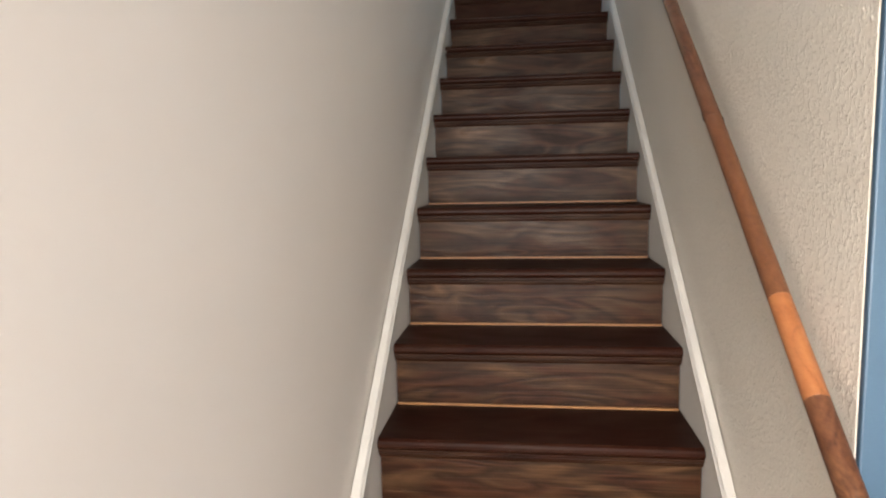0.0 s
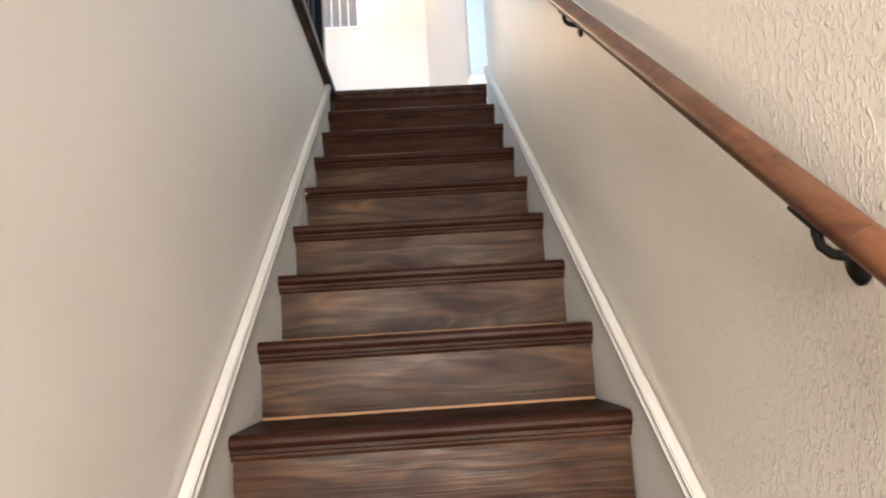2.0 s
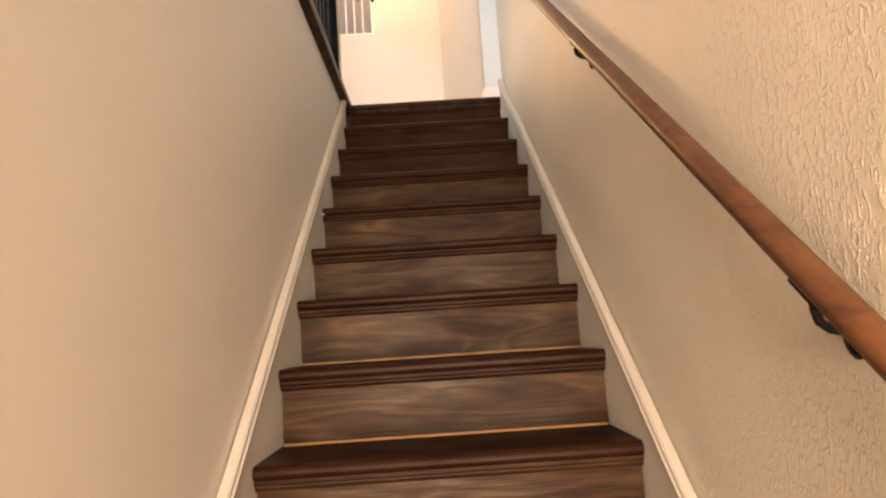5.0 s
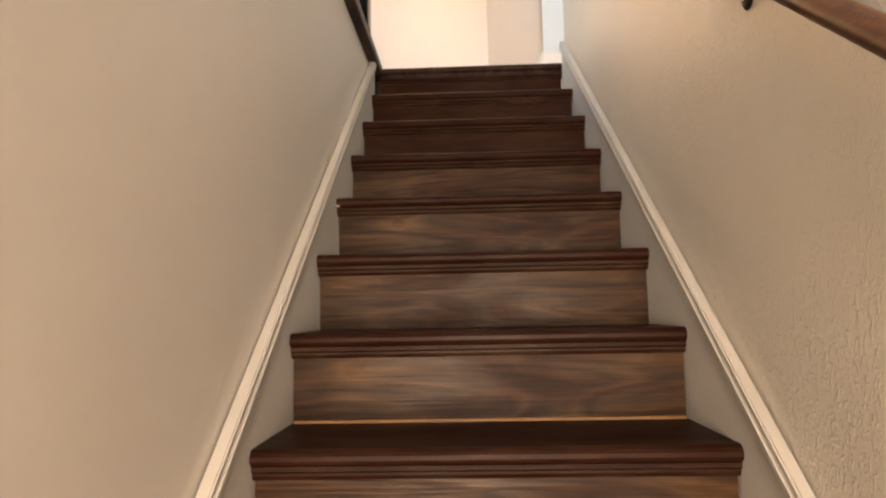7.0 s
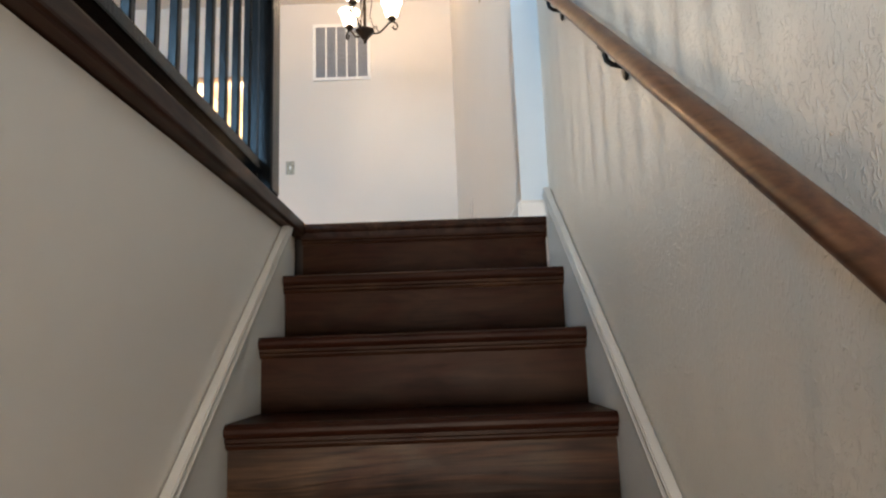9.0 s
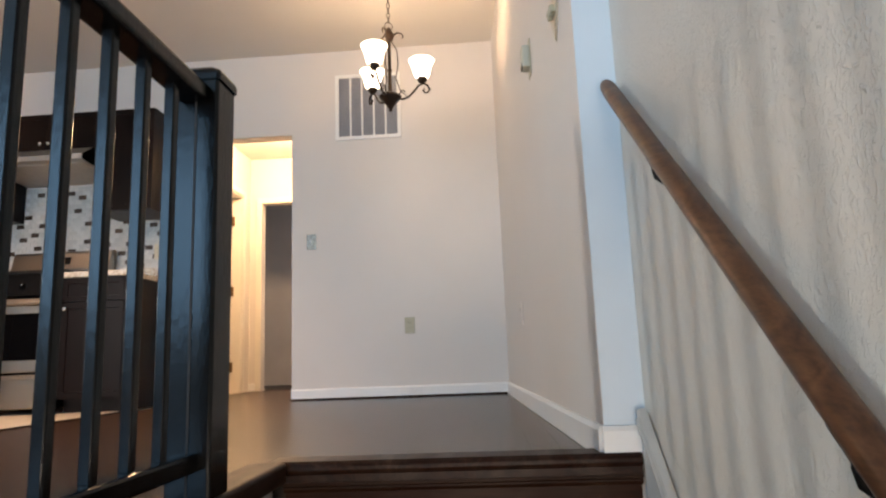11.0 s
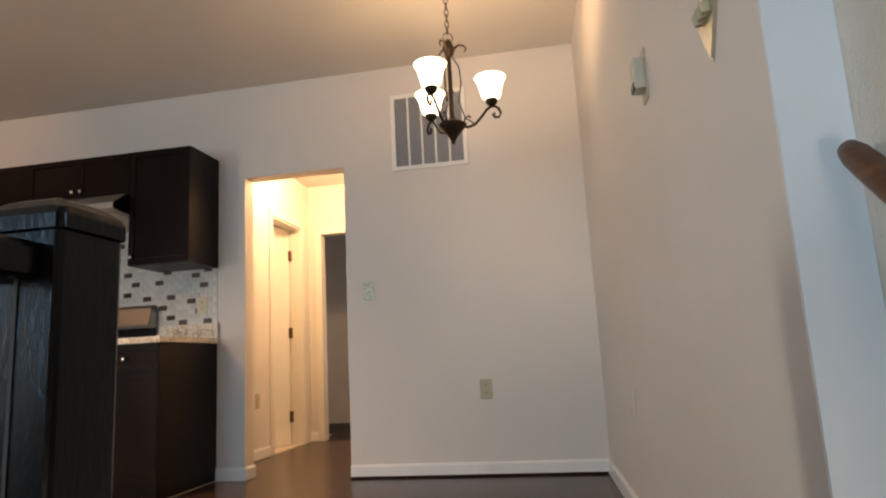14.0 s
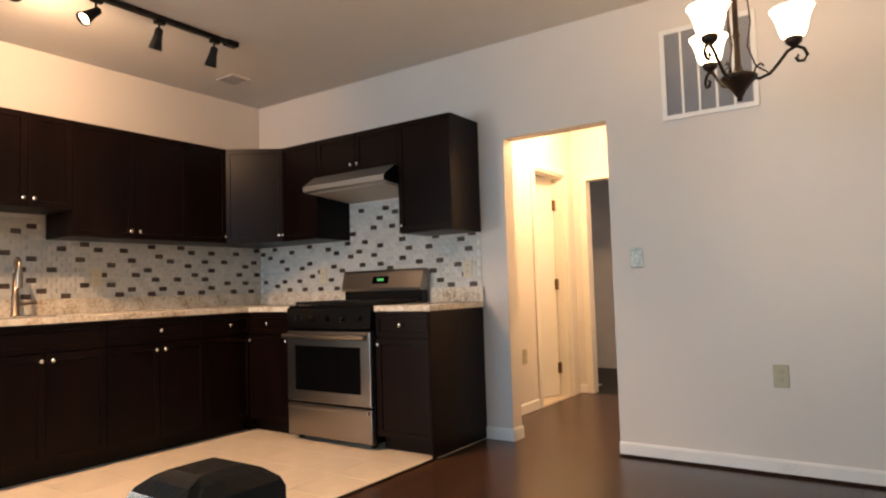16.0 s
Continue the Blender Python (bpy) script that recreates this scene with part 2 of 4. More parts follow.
M_GLASS = plain("frosted_shade_glass", (0.9, 0.82, 0.7), 0.4, 0, 7.0, (1.0, 0.82, 0.60))
M_VENT = mottled("grille_dark", (0.21, 0.215, 0.23), (0.25, 0.255, 0.27), 10, 0.6)
M_DOOR = mottled("door_paint", (0.74, 0.70, 0.62), (0.79, 0.75, 0.67), 3, 0.4, 0.05)
M_BRASS = plain("aged_brass", (0.16, 0.10, 0.05), 0.4, 0.9)
M_BLUE = mottled("blue_grey_tone", (0.034, 0.070, 0.112), (0.042, 0.085, 0.132), 2, 0.5)
M_PALEBLUE = mottled("daylit_blue_wall", (0.60, 0.69, 0.75), (0.65, 0.74, 0.80), 2, 0.5)
M_LOWFLOOR = mottled("hall_floor", (0.10, 0.06, 0.04), (0.16, 0.10, 0.06), 4, 0.4)
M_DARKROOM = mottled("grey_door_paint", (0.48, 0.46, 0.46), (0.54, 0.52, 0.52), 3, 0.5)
M_PANE = plain("window_glass", (0.8, 0.9, 1.0), 0.05)
M_PANE.node_tree.nodes["Principled BSDF"].inputs["Transmission Weight"].default_value = 1.0
M_BULB = plain("lit_bulb", (1, 0.85, 0.6), 0.5, 0, 30.0, (1.0, 0.72, 0.42))

# ---- mesh helpers ----


def box(bm, x0, x1, y0, y1, z0, z1, bev=0.0, seg=2):
    r = bmesh.ops.create_cube(bm, size=1)
    vs = r["verts"]
    for v in vs:
        v.co = Vector(((x0 + x1) / 2 + v.co.x * (x1 - x0), (y0 + y1) / 2 + v.co.y * (y1 - y0), (z0 + z1) / 2 + v.co.z * (z1 - z0)))
    if bev:
        es = list({e for v in vs for e in v.link_edges})
        bmesh.ops.bevel(bm, geom=es, offset=bev, segments=seg, affect="EDGES", profile=0.5)
    return bm


def boxes(*specs):
    bm = bmesh.new()
    for s in specs:
        box(bm, *s)
    return bm


def prism(bm, outline, axis, a, b):
    """A closed outline, pulled along an axis from a to b. Outline in the other two axes' order."""
    def at(p, t):
        return {"x": (t, p[0], p[1]), "y": (p[0], t, p[1]), "z": (p[0], p[1], t)}[axis]
    lo = [bm.verts.new(at(p, a)) for p in outline]
    hi = [bm.verts.new(at(p, b)) for p in outline]
    n = len(outline)
    fs = [bm.faces.new(lo), bm.faces.new(hi)]
    for i in range(n):
        fs.append(bm.faces.new((lo[i], lo[(i + 1) % n], hi[(i + 1) % n], hi[i])))
    bmesh.ops.recalc_face_normals(bm, faces=fs)
    return bm


def lathe(bm, profile, seg=20, centre=(0, 0, 0)):
    """A turned shape: (radius, height) rows round the z axis."""
    rings = []
    for r, z in profile:
        rings.append([bm.verts.new((centre[0] + r * math.cos(2 * math.pi * i / seg), centre[1] + r * math.sin(2 * math.pi * i / seg), centre[2] + z)) for i in range(seg)])
    fs = []
    for a, b in zip(rings, rings[1:]):
        for i in range(seg):
            fs.append(bm.faces.new((a[i], a[(i + 1) % seg], b[(i + 1) % seg], b[i])))
    for ring in (rings[0], rings[-1]):
        fs.append(bm.faces.new(ring))
    bmesh.ops.recalc_face_normals(bm, faces=fs)
    return bm


def tube(bm, pts, radius, seg=10, taper=None):
    """A round bar along a line of points, square cut at its ends."""
    pts = [Vector(p) for p in pts]
    lead = [(pts[1] - pts[0]).normalized() * 0.0015, (pts[-2] - pts[-1]).normalized() * 0.0015]
    pts = [pts[0], pts[0] + lead[0], *pts[1:-1], pts[-1] + lead[1], pts[-1]]
    if taper:
        taper = [taper[0], *taper, taper[-1]]
    rings = []
    up = Vector((0.31, 0.17, 0.93)).normalized()
    for i, p in enumerate(pts):
        d = (pts[min(i + 1, len(pts) - 1)] - pts[max(i - 1, 0)]).normalized()
        s = d.cross(up)
        if s.length < 1e-3:
            s = d.cross(Vector((1, 0, 0)))
        s.normalize()
        u = s.cross(d)
        rad = radius * (taper[i] if taper else 1)
        rings.append([bm.verts.new(p + rad * (math.cos(2 * math.pi * k / seg) * s + math.sin(2 * math.pi * k / seg) * u)) for k in range(seg)])
    fs = []
    for a, b in zip(rings, rings[1:]):
        for k in range(seg):
            fs.append(bm.faces.new((a[k], a[(k + 1) % seg], b[(k + 1) % seg], b[k])))
    fs.append(bm.faces.new(rings[0]))
    fs.append(bm.faces.new(rings[-1]))
    bmesh.ops.recalc_face_normals(bm, faces=fs)
    return bm


def smooth(me):
    for p in me.polygons:
        p.use_smooth = True


def mesh(name, bm, mat, soft=False):
    me = bpy.data.meshes.new(name)
    bm.to_mesh(me)
    bm.free()
    me.materials.append(mat)
    if soft:
        smooth(me)
    return me


def part(name, bm, mat, parent=None, label="", soft=False):
    ob = new(name, mesh(name, bm, mat, soft))
    if parent is not None:
        ob.parent = parent
        ob.matrix_parent_inverse = parent.matrix_world.inverted() if parent.parent is None else Matrix()
    if label:
        tagged(ob, label)
    return ob


def setting(name, bm, mat, label, category):
    return tagged(part(name, bm, mat), label, category, kind="structure")


def thing(name, at, label, category, group=""):
    ob = new(name)
    ob.empty_display_size = 0.05
    ob.matrix_world = at if isinstance(at, Matrix) else Matrix.Translation(at)
    bpy.context.view_layer.update()
    return tagged(ob, label, category, group)


def piece(name, me, parent, at):
    ob = new(name, me)
    ob.parent = parent
    ob.matrix_parent_inverse = parent.matrix_world.inverted()
    ob.matrix_basis = at if isinstance(at, Matrix) else Matrix.Translation(at)
    return ob

# ---- large structure ----


TOPW = CEIL + 0.1
setting("wall_stair_left", boxes((WL - 0.12, WL, -6.2, -0.004, 0, UP - 0.034)), M_WALL, "smooth cream painted wall beside the stairs", "wall")
setting("wall_stair_right", boxes((WR, WR + 0.12, -3.52, 0.03, 0, TOPW)), M_PLASTER, "cream wall with rough trowelled plaster texture", "wall")
# Board added to give the wall's cream end a blue face.
setting("corner_board", boxes((WR + 0.001, WR + 0.13, -3.535, -3.521, 0, UP - 0.3, 0.003)), M_BLUE, "dull blue corner board at the wall's end", "trim")
setting("wall_upper_right_front", boxes((WR, WR + 0.12, YF, -3.523, UP - 0.3, TOPW)), M_PLASTER, "textured cream wall above the lower hall", "wall")
# dining side wall, skewed to fit the camera's view, starting with a short return beside the stair wall
bm = bmesh.new()
prism(bm, [(0.795, 0.033), (1.018, 0.033), (1.018, YB + 0.12), (0.655, YB + 0.12), (0.655, YB - 0.003)], "z", UP - 0.3, TOPW)
setting("wall_dining_right", bm, M_WALL, "smooth cream painted dining room wall", "wall")
# Thin panel whose colour carries the blue daylight falling on the return.
setting("wall_return", boxes((0.796, WR - 0.0005, 0.028, 0.0325, UP + 0.0, TOPW)), M_PALEBLUE, "wall return at the stair head, daylight's blue put into its colour", "wall")
OX0, OX1, OZ = -1.585, -0.882, UP + 1.968
setting("wall_dining_back", boxes((OX1, 0.655, YB, YB + 0.12, UP, TOPW), (XK, OX0, YB, YB + 0.12, UP, TOPW), (OX0, OX1, YB, YB + 0.12, OZ, TOPW)),
        M_WALL, "cream wall with a plain opening to a hallway", "wall")
WY0, WY1, WZ0, WZ1 = -2.75, -2.45, UP + 0.6, UP + 1.4
setting("wall_kitchen", boxes((XK - 0.12, XK, YF, WY0, UP - 0.3, TOPW), (XK - 0.12, XK, WY1, YB + 0.12, UP - 0.3, TOPW), (XK - 0.12, XK, WY0, WY1, UP - 0.3, WZ0), (XK - 0.12, XK, WY0, WY1, WZ1, TOPW)), M_WALL, "cream kitchen wall above dark cabinets", "wall")
# front wall with its window opening
FX0, FX1, FZ0, FZ1 = -3.4, -1.2, UP + 0.7, UP + 2.2
setting("wall_front", boxes((XK, FX0, YF - 0.15, YF, UP - 0.3, TOPW), (FX1, WR + 0.12, YF - 0.15, YF, UP - 0.3, TOPW),
                            (FX0, FX1, YF - 0.15, YF, UP - 0.3, FZ0), (FX0, FX1, YF - 0.15, YF, FZ1, TOPW)), M_WALL, "cream front wall with a wide window", "wall")
setting("ceiling", boxes((XK - 0.12, 1.02, YF - 0.15, YB + 0.12, CEIL, CEIL + 0.12)), M_CEIL, "matt off-white painted ceiling", "ceiling")
setting("floor_slab", boxes((XK, WL - 0.122, YF, YB + 2.6, UP - 0.30, UP - 0.022), (WL - 0.12, 1.018, 0.045, YB + 0.12, UP - 0.30, UP - 0.022), (WL - 0.12, WR, YF, YE, UP - 0.30, UP - 0.022)),
        M_SUB, "dark floor structure under the boards", "floor")
# lower hall
setting("floor_lower", boxes((WL - 0.12, 3.0, -6.3, 0.2, -0.12, 0)), M_LOWFLOOR, "brown wooden floor of the lower hall", "floor")
setting("wall_lower_front", boxes((WL, 0.05, -6.3, -6.2, 0, UP - 0.3), (1.05, 3.0, -6.3, -6.2, 0, UP - 0.3), (0.05, 1.05, -6.3, -6.2, 2.25, UP - 0.3)), M_WALL, "cream wall round the entrance", "wall")
setting("stairwell_end_board", boxes((WL + 0.001, WR - 0.001, YE + 0.002, YE + 0.02, UP - 0.36, UP + 0.02)), M_EDGE, "dark wooden board at the stairwell's end", "trim")
setting("wall_lower_side", boxes((2.6, 2.7, -6.2, -1.5, 0, UP - 0.3)), M_BLUE, "dull blue wall of the lower hall", "wall")
setting("wall_lower_back", boxes((WR + 0.12, 2.6, -2.9, -2.8, 0, UP - 0.3)), M_BLUE, "dull blue wall of the lower hall", "wall")
setting("ceiling_lower", boxes((WL, WR, -6.3, YE, UP - 0.36, UP - 0.302), (WR, 3.0, -6.3, -2.8, UP - 0.36, UP - 0.302)), M_CEIL, "off-white lower hall ceiling", "ceiling")
# hallway behind the opening
HX, HY, HXR, HZ = -1.93, 4.87, -0.72, UP + 2.44
DY0, DY1, DZ = 4.06, 4.66, UP + 1.98
setting("wall_hall_left", boxes((HX - 0.1, HX, YB + 0.124, DY0, UP, HZ), (HX - 0.1, HX, DY1, HY, UP, HZ), (HX - 0.1, HX, DY0, DY1, DZ, HZ)), M_WALL, "warm lit cream hallway wall", "wall")
HDX0, HDX1 = -1.80, -1.05
setting("wall_hall_end", boxes((HX - 0.1, HDX0, HY, HY + 0.1, UP, HZ), (HDX1, HXR + 0.1, HY, HY + 0.1, UP, HZ), (HDX0, HDX1, HY, HY + 0.1, DZ - 0.03, HZ)), M_WALL, "warm lit cream wall at the end of the hallway", "wall")
setting("wall_hall_right", boxes((HXR, HXR + 0.1, YB + 0.124, HY, UP, HZ)), M_WALL, "warm lit cream hallway wall", "wall")
setting("ceiling_hall", boxes((HX - 0.1, HXR + 0.1, YB + 0.122, HY + 0.1, HZ, HZ + 0.08)), M_CEIL, "bright hallway ceiling", "ceiling")
setting("wall_bathroom", boxes((HX - 1.5, HX - 1.4, 3.2, 5.5, UP, HZ), (HX - 1.4, HX - 0.1, 5.4, 5.5, UP, HZ), (HX - 1.4, HX - 0.1, 3.2, 3.3, UP, HZ), (HX - 1.5, HX - 0.1, 3.2, 5.5, HZ, HZ + 0.08)), M_WALL, "pale wall of the room behind the hallway door", "wall")
setting("floor_bathroom", boxes((HX - 1.4, HX - 0.0, 3.3, 5.4, UP - 0.02, UP + 0.004)), M_TILEFLOOR, "pale tiled floor behind the door", "floor")
# The opening in the right-hand wall is added to hold the fill lamp.
setting("wall_bedroom", boxes((-2.6, -0.3, 6.6, 6.7, UP, HZ), (-2.7, -2.6, HY + 0.1, 6.7, UP, HZ), (-0.3, -0.2, HY + 0.1, 5.5, UP, HZ), (-0.3, -0.2, 6.2, 6.7, UP, HZ), (-0.3, -0.2, 5.5, 6.2, UP, UP + 0.9), (-0.3, -0.2, 5.5, 6.2, UP + 2.0, HZ), (-2.7, -0.2, HY + 0.1, 6.7, HZ, HZ + 0.08)), M_DARKROOM, "grey room wall with an added, unseen window opening", "wall")
setting("floor_bedroom", boxes((-2.6, -0.3, HY + 0.0, 6.6, UP - 0.06, UP - 0.003)), M_SUB, "dark floor of an unlit room", "floor")

# ---- stairs ----
stairs = tagged(new("staircase"), "steep straight stairs of dark stained wood", "stairs", kind="structure")
TT = 0.032
bm = bmesh.new()
nose = [(RUN + 0.032, 0), (RUN + 0.032, -TT), (-0.0 + 0.012, -TT)] + [(0.016 - 0.016 * math.cos(radians(a)), -TT / 2 - (TT / 2) * math.cos(radians(a)) * 0 + (TT / 2) * math.sin(radians(a))) for a in (-70, -40, -15, 15, 40, 70)] + [(0.012, 0)]
prism(bm, nose, "x", 0.001, WID - 0.001)
tread_me = mesh("tread", bm, M_TREAD)
bm = bmesh.new()
prism(bm, [(0.026, -TT), (0.010, -TT), (0.010, -TT - 0.008), (0.016, -TT - 0.012), (0.016, -TT - 0.017), (0.021, -TT - 0.025), (0.026, -TT - 0.025)], "x", 0.001, WID - 0.001)
cove_me = mesh("cove_moulding", bm, M_COVE)
riser_me = mesh("riser", boxes((0.004, WID - 0.004, 0.024, 0.040, -RISE, -TT)), M_RISER)
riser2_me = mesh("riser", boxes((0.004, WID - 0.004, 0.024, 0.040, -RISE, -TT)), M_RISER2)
line_me = mesh("glue_line", boxes((0.006, WID - 0.006, 0.019, 0.0255, -RISE, -RISE + 0.006)), M_GLUE)
for k in range(STEPS):
    at = (0, -k * RUN, UP - k * RISE)
    if k:
        piece("tread", tread_me, stairs, at)
    piece("cove_moulding", cove_me, stairs, at)
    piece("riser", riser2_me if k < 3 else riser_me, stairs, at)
    if k > 5:
        piece("glue_line", line_me, stairs, at)
bm = bmesh.new()
prism(bm, [(0.10, 0), (0.10, -TT - 0.018), (0.012, -TT - 0.018), (0.012, -TT)] + nose[3:], "x", -0.035, WID - 0.001)
bmesh.ops.transform(bm, matrix=Matrix.Translation((0, UP * 0, UP + 0.018)), verts=bm.verts)
part("landing_nosing", bm, M_EDGE, stairs, "dark worn wooden landing edge")
part("paint_chip", boxes((0.001, 0.011, -4 * RUN - 0.0015, -4 * RUN + 0.006, UP - 4 * RISE - 0.028, UP - 4 * RISE - 0.024, 0.001)), M_CAPS, stairs, "chip of white paint on a tread end")


def slope(y):
    return UP + RISE / RUN * y


def skirt(name, x0, x1, face, ytop):
    """White board along the wall, with a fluted cap, cut square at the top."""
    root = tagged(new(name), "white painted skirt board with a fluted moulding along the stairs", "trim", kind="structure")
    yb = -STEPS * RUN - 0.12
    bm = bmesh.new()
    prism(bm, [(yb, -0.1), (yb, slope(yb) + 0.09), (ytop, slope(ytop) + 0.09), (ytop, slope(ytop) - 0.3), ((0.2 - UP) * RUN / RISE, -0.1)], "x", x0, x1)
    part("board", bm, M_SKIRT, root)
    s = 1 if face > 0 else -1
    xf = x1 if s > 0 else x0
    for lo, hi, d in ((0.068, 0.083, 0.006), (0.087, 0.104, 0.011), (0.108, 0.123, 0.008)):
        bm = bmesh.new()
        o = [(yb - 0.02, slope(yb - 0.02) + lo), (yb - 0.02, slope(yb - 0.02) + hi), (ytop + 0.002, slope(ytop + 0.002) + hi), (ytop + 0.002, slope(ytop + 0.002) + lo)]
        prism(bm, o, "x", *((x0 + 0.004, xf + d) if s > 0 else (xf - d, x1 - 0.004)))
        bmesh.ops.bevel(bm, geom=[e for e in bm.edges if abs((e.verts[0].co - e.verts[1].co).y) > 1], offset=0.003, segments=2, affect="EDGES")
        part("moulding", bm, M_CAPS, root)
    return root


skirt("skirt_left", WL, 0.0, 1, -0.15)
skirt("skirt_right", WID, WR, -1, -0.005)

# wall-hung handrail
rail = thing("handrail", (WR, -1.9, UP - 0.45), "round reddish brown wooden handrail on black iron brackets", "handrail")
RX = WR - 0.042


def rz(y):
    return UP + 0.800 * y + 0.962


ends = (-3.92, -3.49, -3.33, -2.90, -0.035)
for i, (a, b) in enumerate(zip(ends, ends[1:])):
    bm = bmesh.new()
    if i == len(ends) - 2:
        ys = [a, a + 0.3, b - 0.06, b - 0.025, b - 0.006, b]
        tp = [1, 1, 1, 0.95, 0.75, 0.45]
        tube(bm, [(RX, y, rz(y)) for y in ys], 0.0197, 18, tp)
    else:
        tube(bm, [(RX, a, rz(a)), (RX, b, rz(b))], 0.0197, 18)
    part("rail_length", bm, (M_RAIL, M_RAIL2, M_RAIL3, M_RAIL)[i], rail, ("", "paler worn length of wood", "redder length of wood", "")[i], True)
for y in (-2.83, -1.90, -0.98, -0.42):
    bm = bmesh.new()
    z = rz(y)
    tube(bm, [(RX, y, z - 0.019), (RX - 0.004, y, z - 0.034), (RX - 0.001, y, z - 0.048), (RX + 0.010, y, z - 0.057), (RX + 0.026, y, z - 0.060), (WR - 0.004, y, z - 0.060)], 0.0058, 10, [1.3, 1.0, 1.0, 1.0, 1.1, 1.5])
    br = part("bracket", bm, M_IRON, rail, "black iron wall bracket", True)
    bm = bmesh.new()
    lathe(bm, [(0.018, 0), (0.0215, 0.002), (0.0215, 0.005), (0.017, 0.009), (0.008, 0.011)], 20)
    bmesh.ops.transform(bm, matrix=Matrix.Translation((WR - 0.001, y, z - 0.067)) @ Matrix.Diagonal((1, 0.9, 1.2, 1)) @ Matrix.Rotation(radians(-90), 4, "Y"), verts=bm.verts)
    part("wall_plate", bm, M_IRON, br)
    bm = boxes((-0.009, 0.009, -0.032, 0.032, -0.0245, -0.0195, 0.0015))
    bmesh.ops.transform(bm, matrix=Matrix.Translation((RX, y, z)) @ Matrix.Rotation(math.atan(0.800), 4, "X"), verts=bm.verts)
    part("saddle", bm, M_IRON, br)

# floor edge along the stairwell
setting("stairwell_edge", boxes((-0.080, 0.018, YE, -0.006, UP - 0.030, UP + 0.022, 0.010, 3)), M_EDGE, "dark wooden edge board round the stairwell", "trim")

# ---- railing ----
railing = thing("stair_railing", (-0.03, -1.9, UP + 0.022), "glossy black painted wooden railing round the stairwell", "railing")
BX = -0.030
NX, NY, NW = -0.026, -0.408, 0.043
bm = boxes((BX - 0.03, BX + 0.03, YE + 0.02, NY - NW + 0.005, UP + 0.772, UP + 0.808, 0.009, 3))
part("top_rail", bm, M_BLACKWOOD, railing)
part("bottom_rail", boxes((BX - 0.024, BX + 0.024, YE + 0.02, NY - NW + 0.005, UP + 0.072, UP + 0.106, 0.006)), M_BLACKWOOD, railing)
bal = mesh("baluster", boxes((-0.0098, 0.0098, -0.0098, 0.0098, 0.104, 0.774, 0.003)), M_BLACKWOOD)
y = -0.542
while y > YE + 0.08:
    piece("baluster", bal, railing, (BX, y, UP))
    y -= 0.096
newel = part("newel_post", boxes((NX - NW, NX + NW, NY - NW, NY + NW, UP + 0.022, UP + 0.824, 0.006)), M_BLACKWOOD, railing)
bm = bmesh.new()
w = NW + 0.004
rings = []
for k, h in ((w, 0.820), (w, 0.834), (w * 0.93, 0.842), (w * 0.72, 0.850), (w * 0.45, 0.855), (w * 0.42, 0.8555)):
    rings.append([bm.verts.new((NX + a * k, NY + b * k, UP + h)) for a, b in ((-1, -1), (1, -1), (1, 1), (-1, 1))])
for lo, hi in zip(rings, rings[1:]):
    for k in range(4):
        bm.faces.new((lo[k], lo[(k + 1) % 4], hi[(k + 1) % 4], hi[k]))
bm.faces.new(rings[-1])
bm.faces.new(rings[0][::-1])
bmesh.ops.bevel(bm, geom=[e for e in bm.edges if len({round(v.co.z, 5) for v in e.verts}) > 1], offset=0.006, segments=3, affect="EDGES")
part("cap", bm, M_BLACKWOOD, newel)
part("seam", boxes((NX - 0.002, NX + 0.002, NY - NW - 0.0015, NY - NW + 0.001, UP + 0.03, UP + 0.80)), M_SUB, newel)

# ---- baseboards ----


def baseboard(name, o, axis, a, b, label="white painted baseboard with a rounded top"):
    bm = bmesh.new()
    prism(bm, o, axis, a, b)
    return setting(name, bm, M_TRIM, label, "baseboard")


BH = 0.080


def prof(d0, s, z=UP):
    """Cross-section: from the wall at d0 outwards in direction s."""
    return [(d0, z + 0.002), (d0 + s * 0.014, z + 0.002), (d0 + s * 0.014, z + BH - 0.012), (d0 + s * 0.008, z + BH), (d0, z + BH)]


baseboard("baseboard_back", prof(YB, -1), "x", OX1 + 0.0, 0.652)
# Dark strip in place of the shadow line below the baseboard.
setting("shoe_back", boxes((OX1, 0.64, YB - 0.026, YB - 0.0145, UP + 0.001, UP + 0.014, 0.004)), M_EDGE, "dark strip standing in for the shadow gap under the baseboard", "trim")
baseboard("baseboard_pier", prof(YB, -1), "x", -1.78, OX0 + 0.014)
baseboard("baseboard_jamb", prof(OX0, 1), "y", YB - 0.002, YB + 0.12)
baseboard("baseboard_hall", prof(HX, 1), "y", YB + 0.13, DY0 - 0.06)
baseboard("baseboard_hall_end", prof(HY, -1), "x", HX + 0.002, HDX0 - 0.062)
baseboard("baseboard_return", prof(0.0275, -1), "x", 0.79, WR - 0.002)
bm = bmesh.new()
prism(bm, prof(0, -1), "y", 0, 2.895)
ob = setting("baseboard_right", bm, M_TRIM, "white painted baseboard with a rounded top", "baseboard")
ob.matrix_world = pose(0.795, 0.033, 0, 0, 0, math.degrees(math.atan2(0.140, 2.9)))

# ---- kitchen ----
YU, YBASE, XU, XBASE = YB - 0.33, YB - 0.60, XK + 0.33, XK + 0.60
UZ0, UZ1 = UP + 1.385, UP + 2.11
CTOP = UP + 0.90


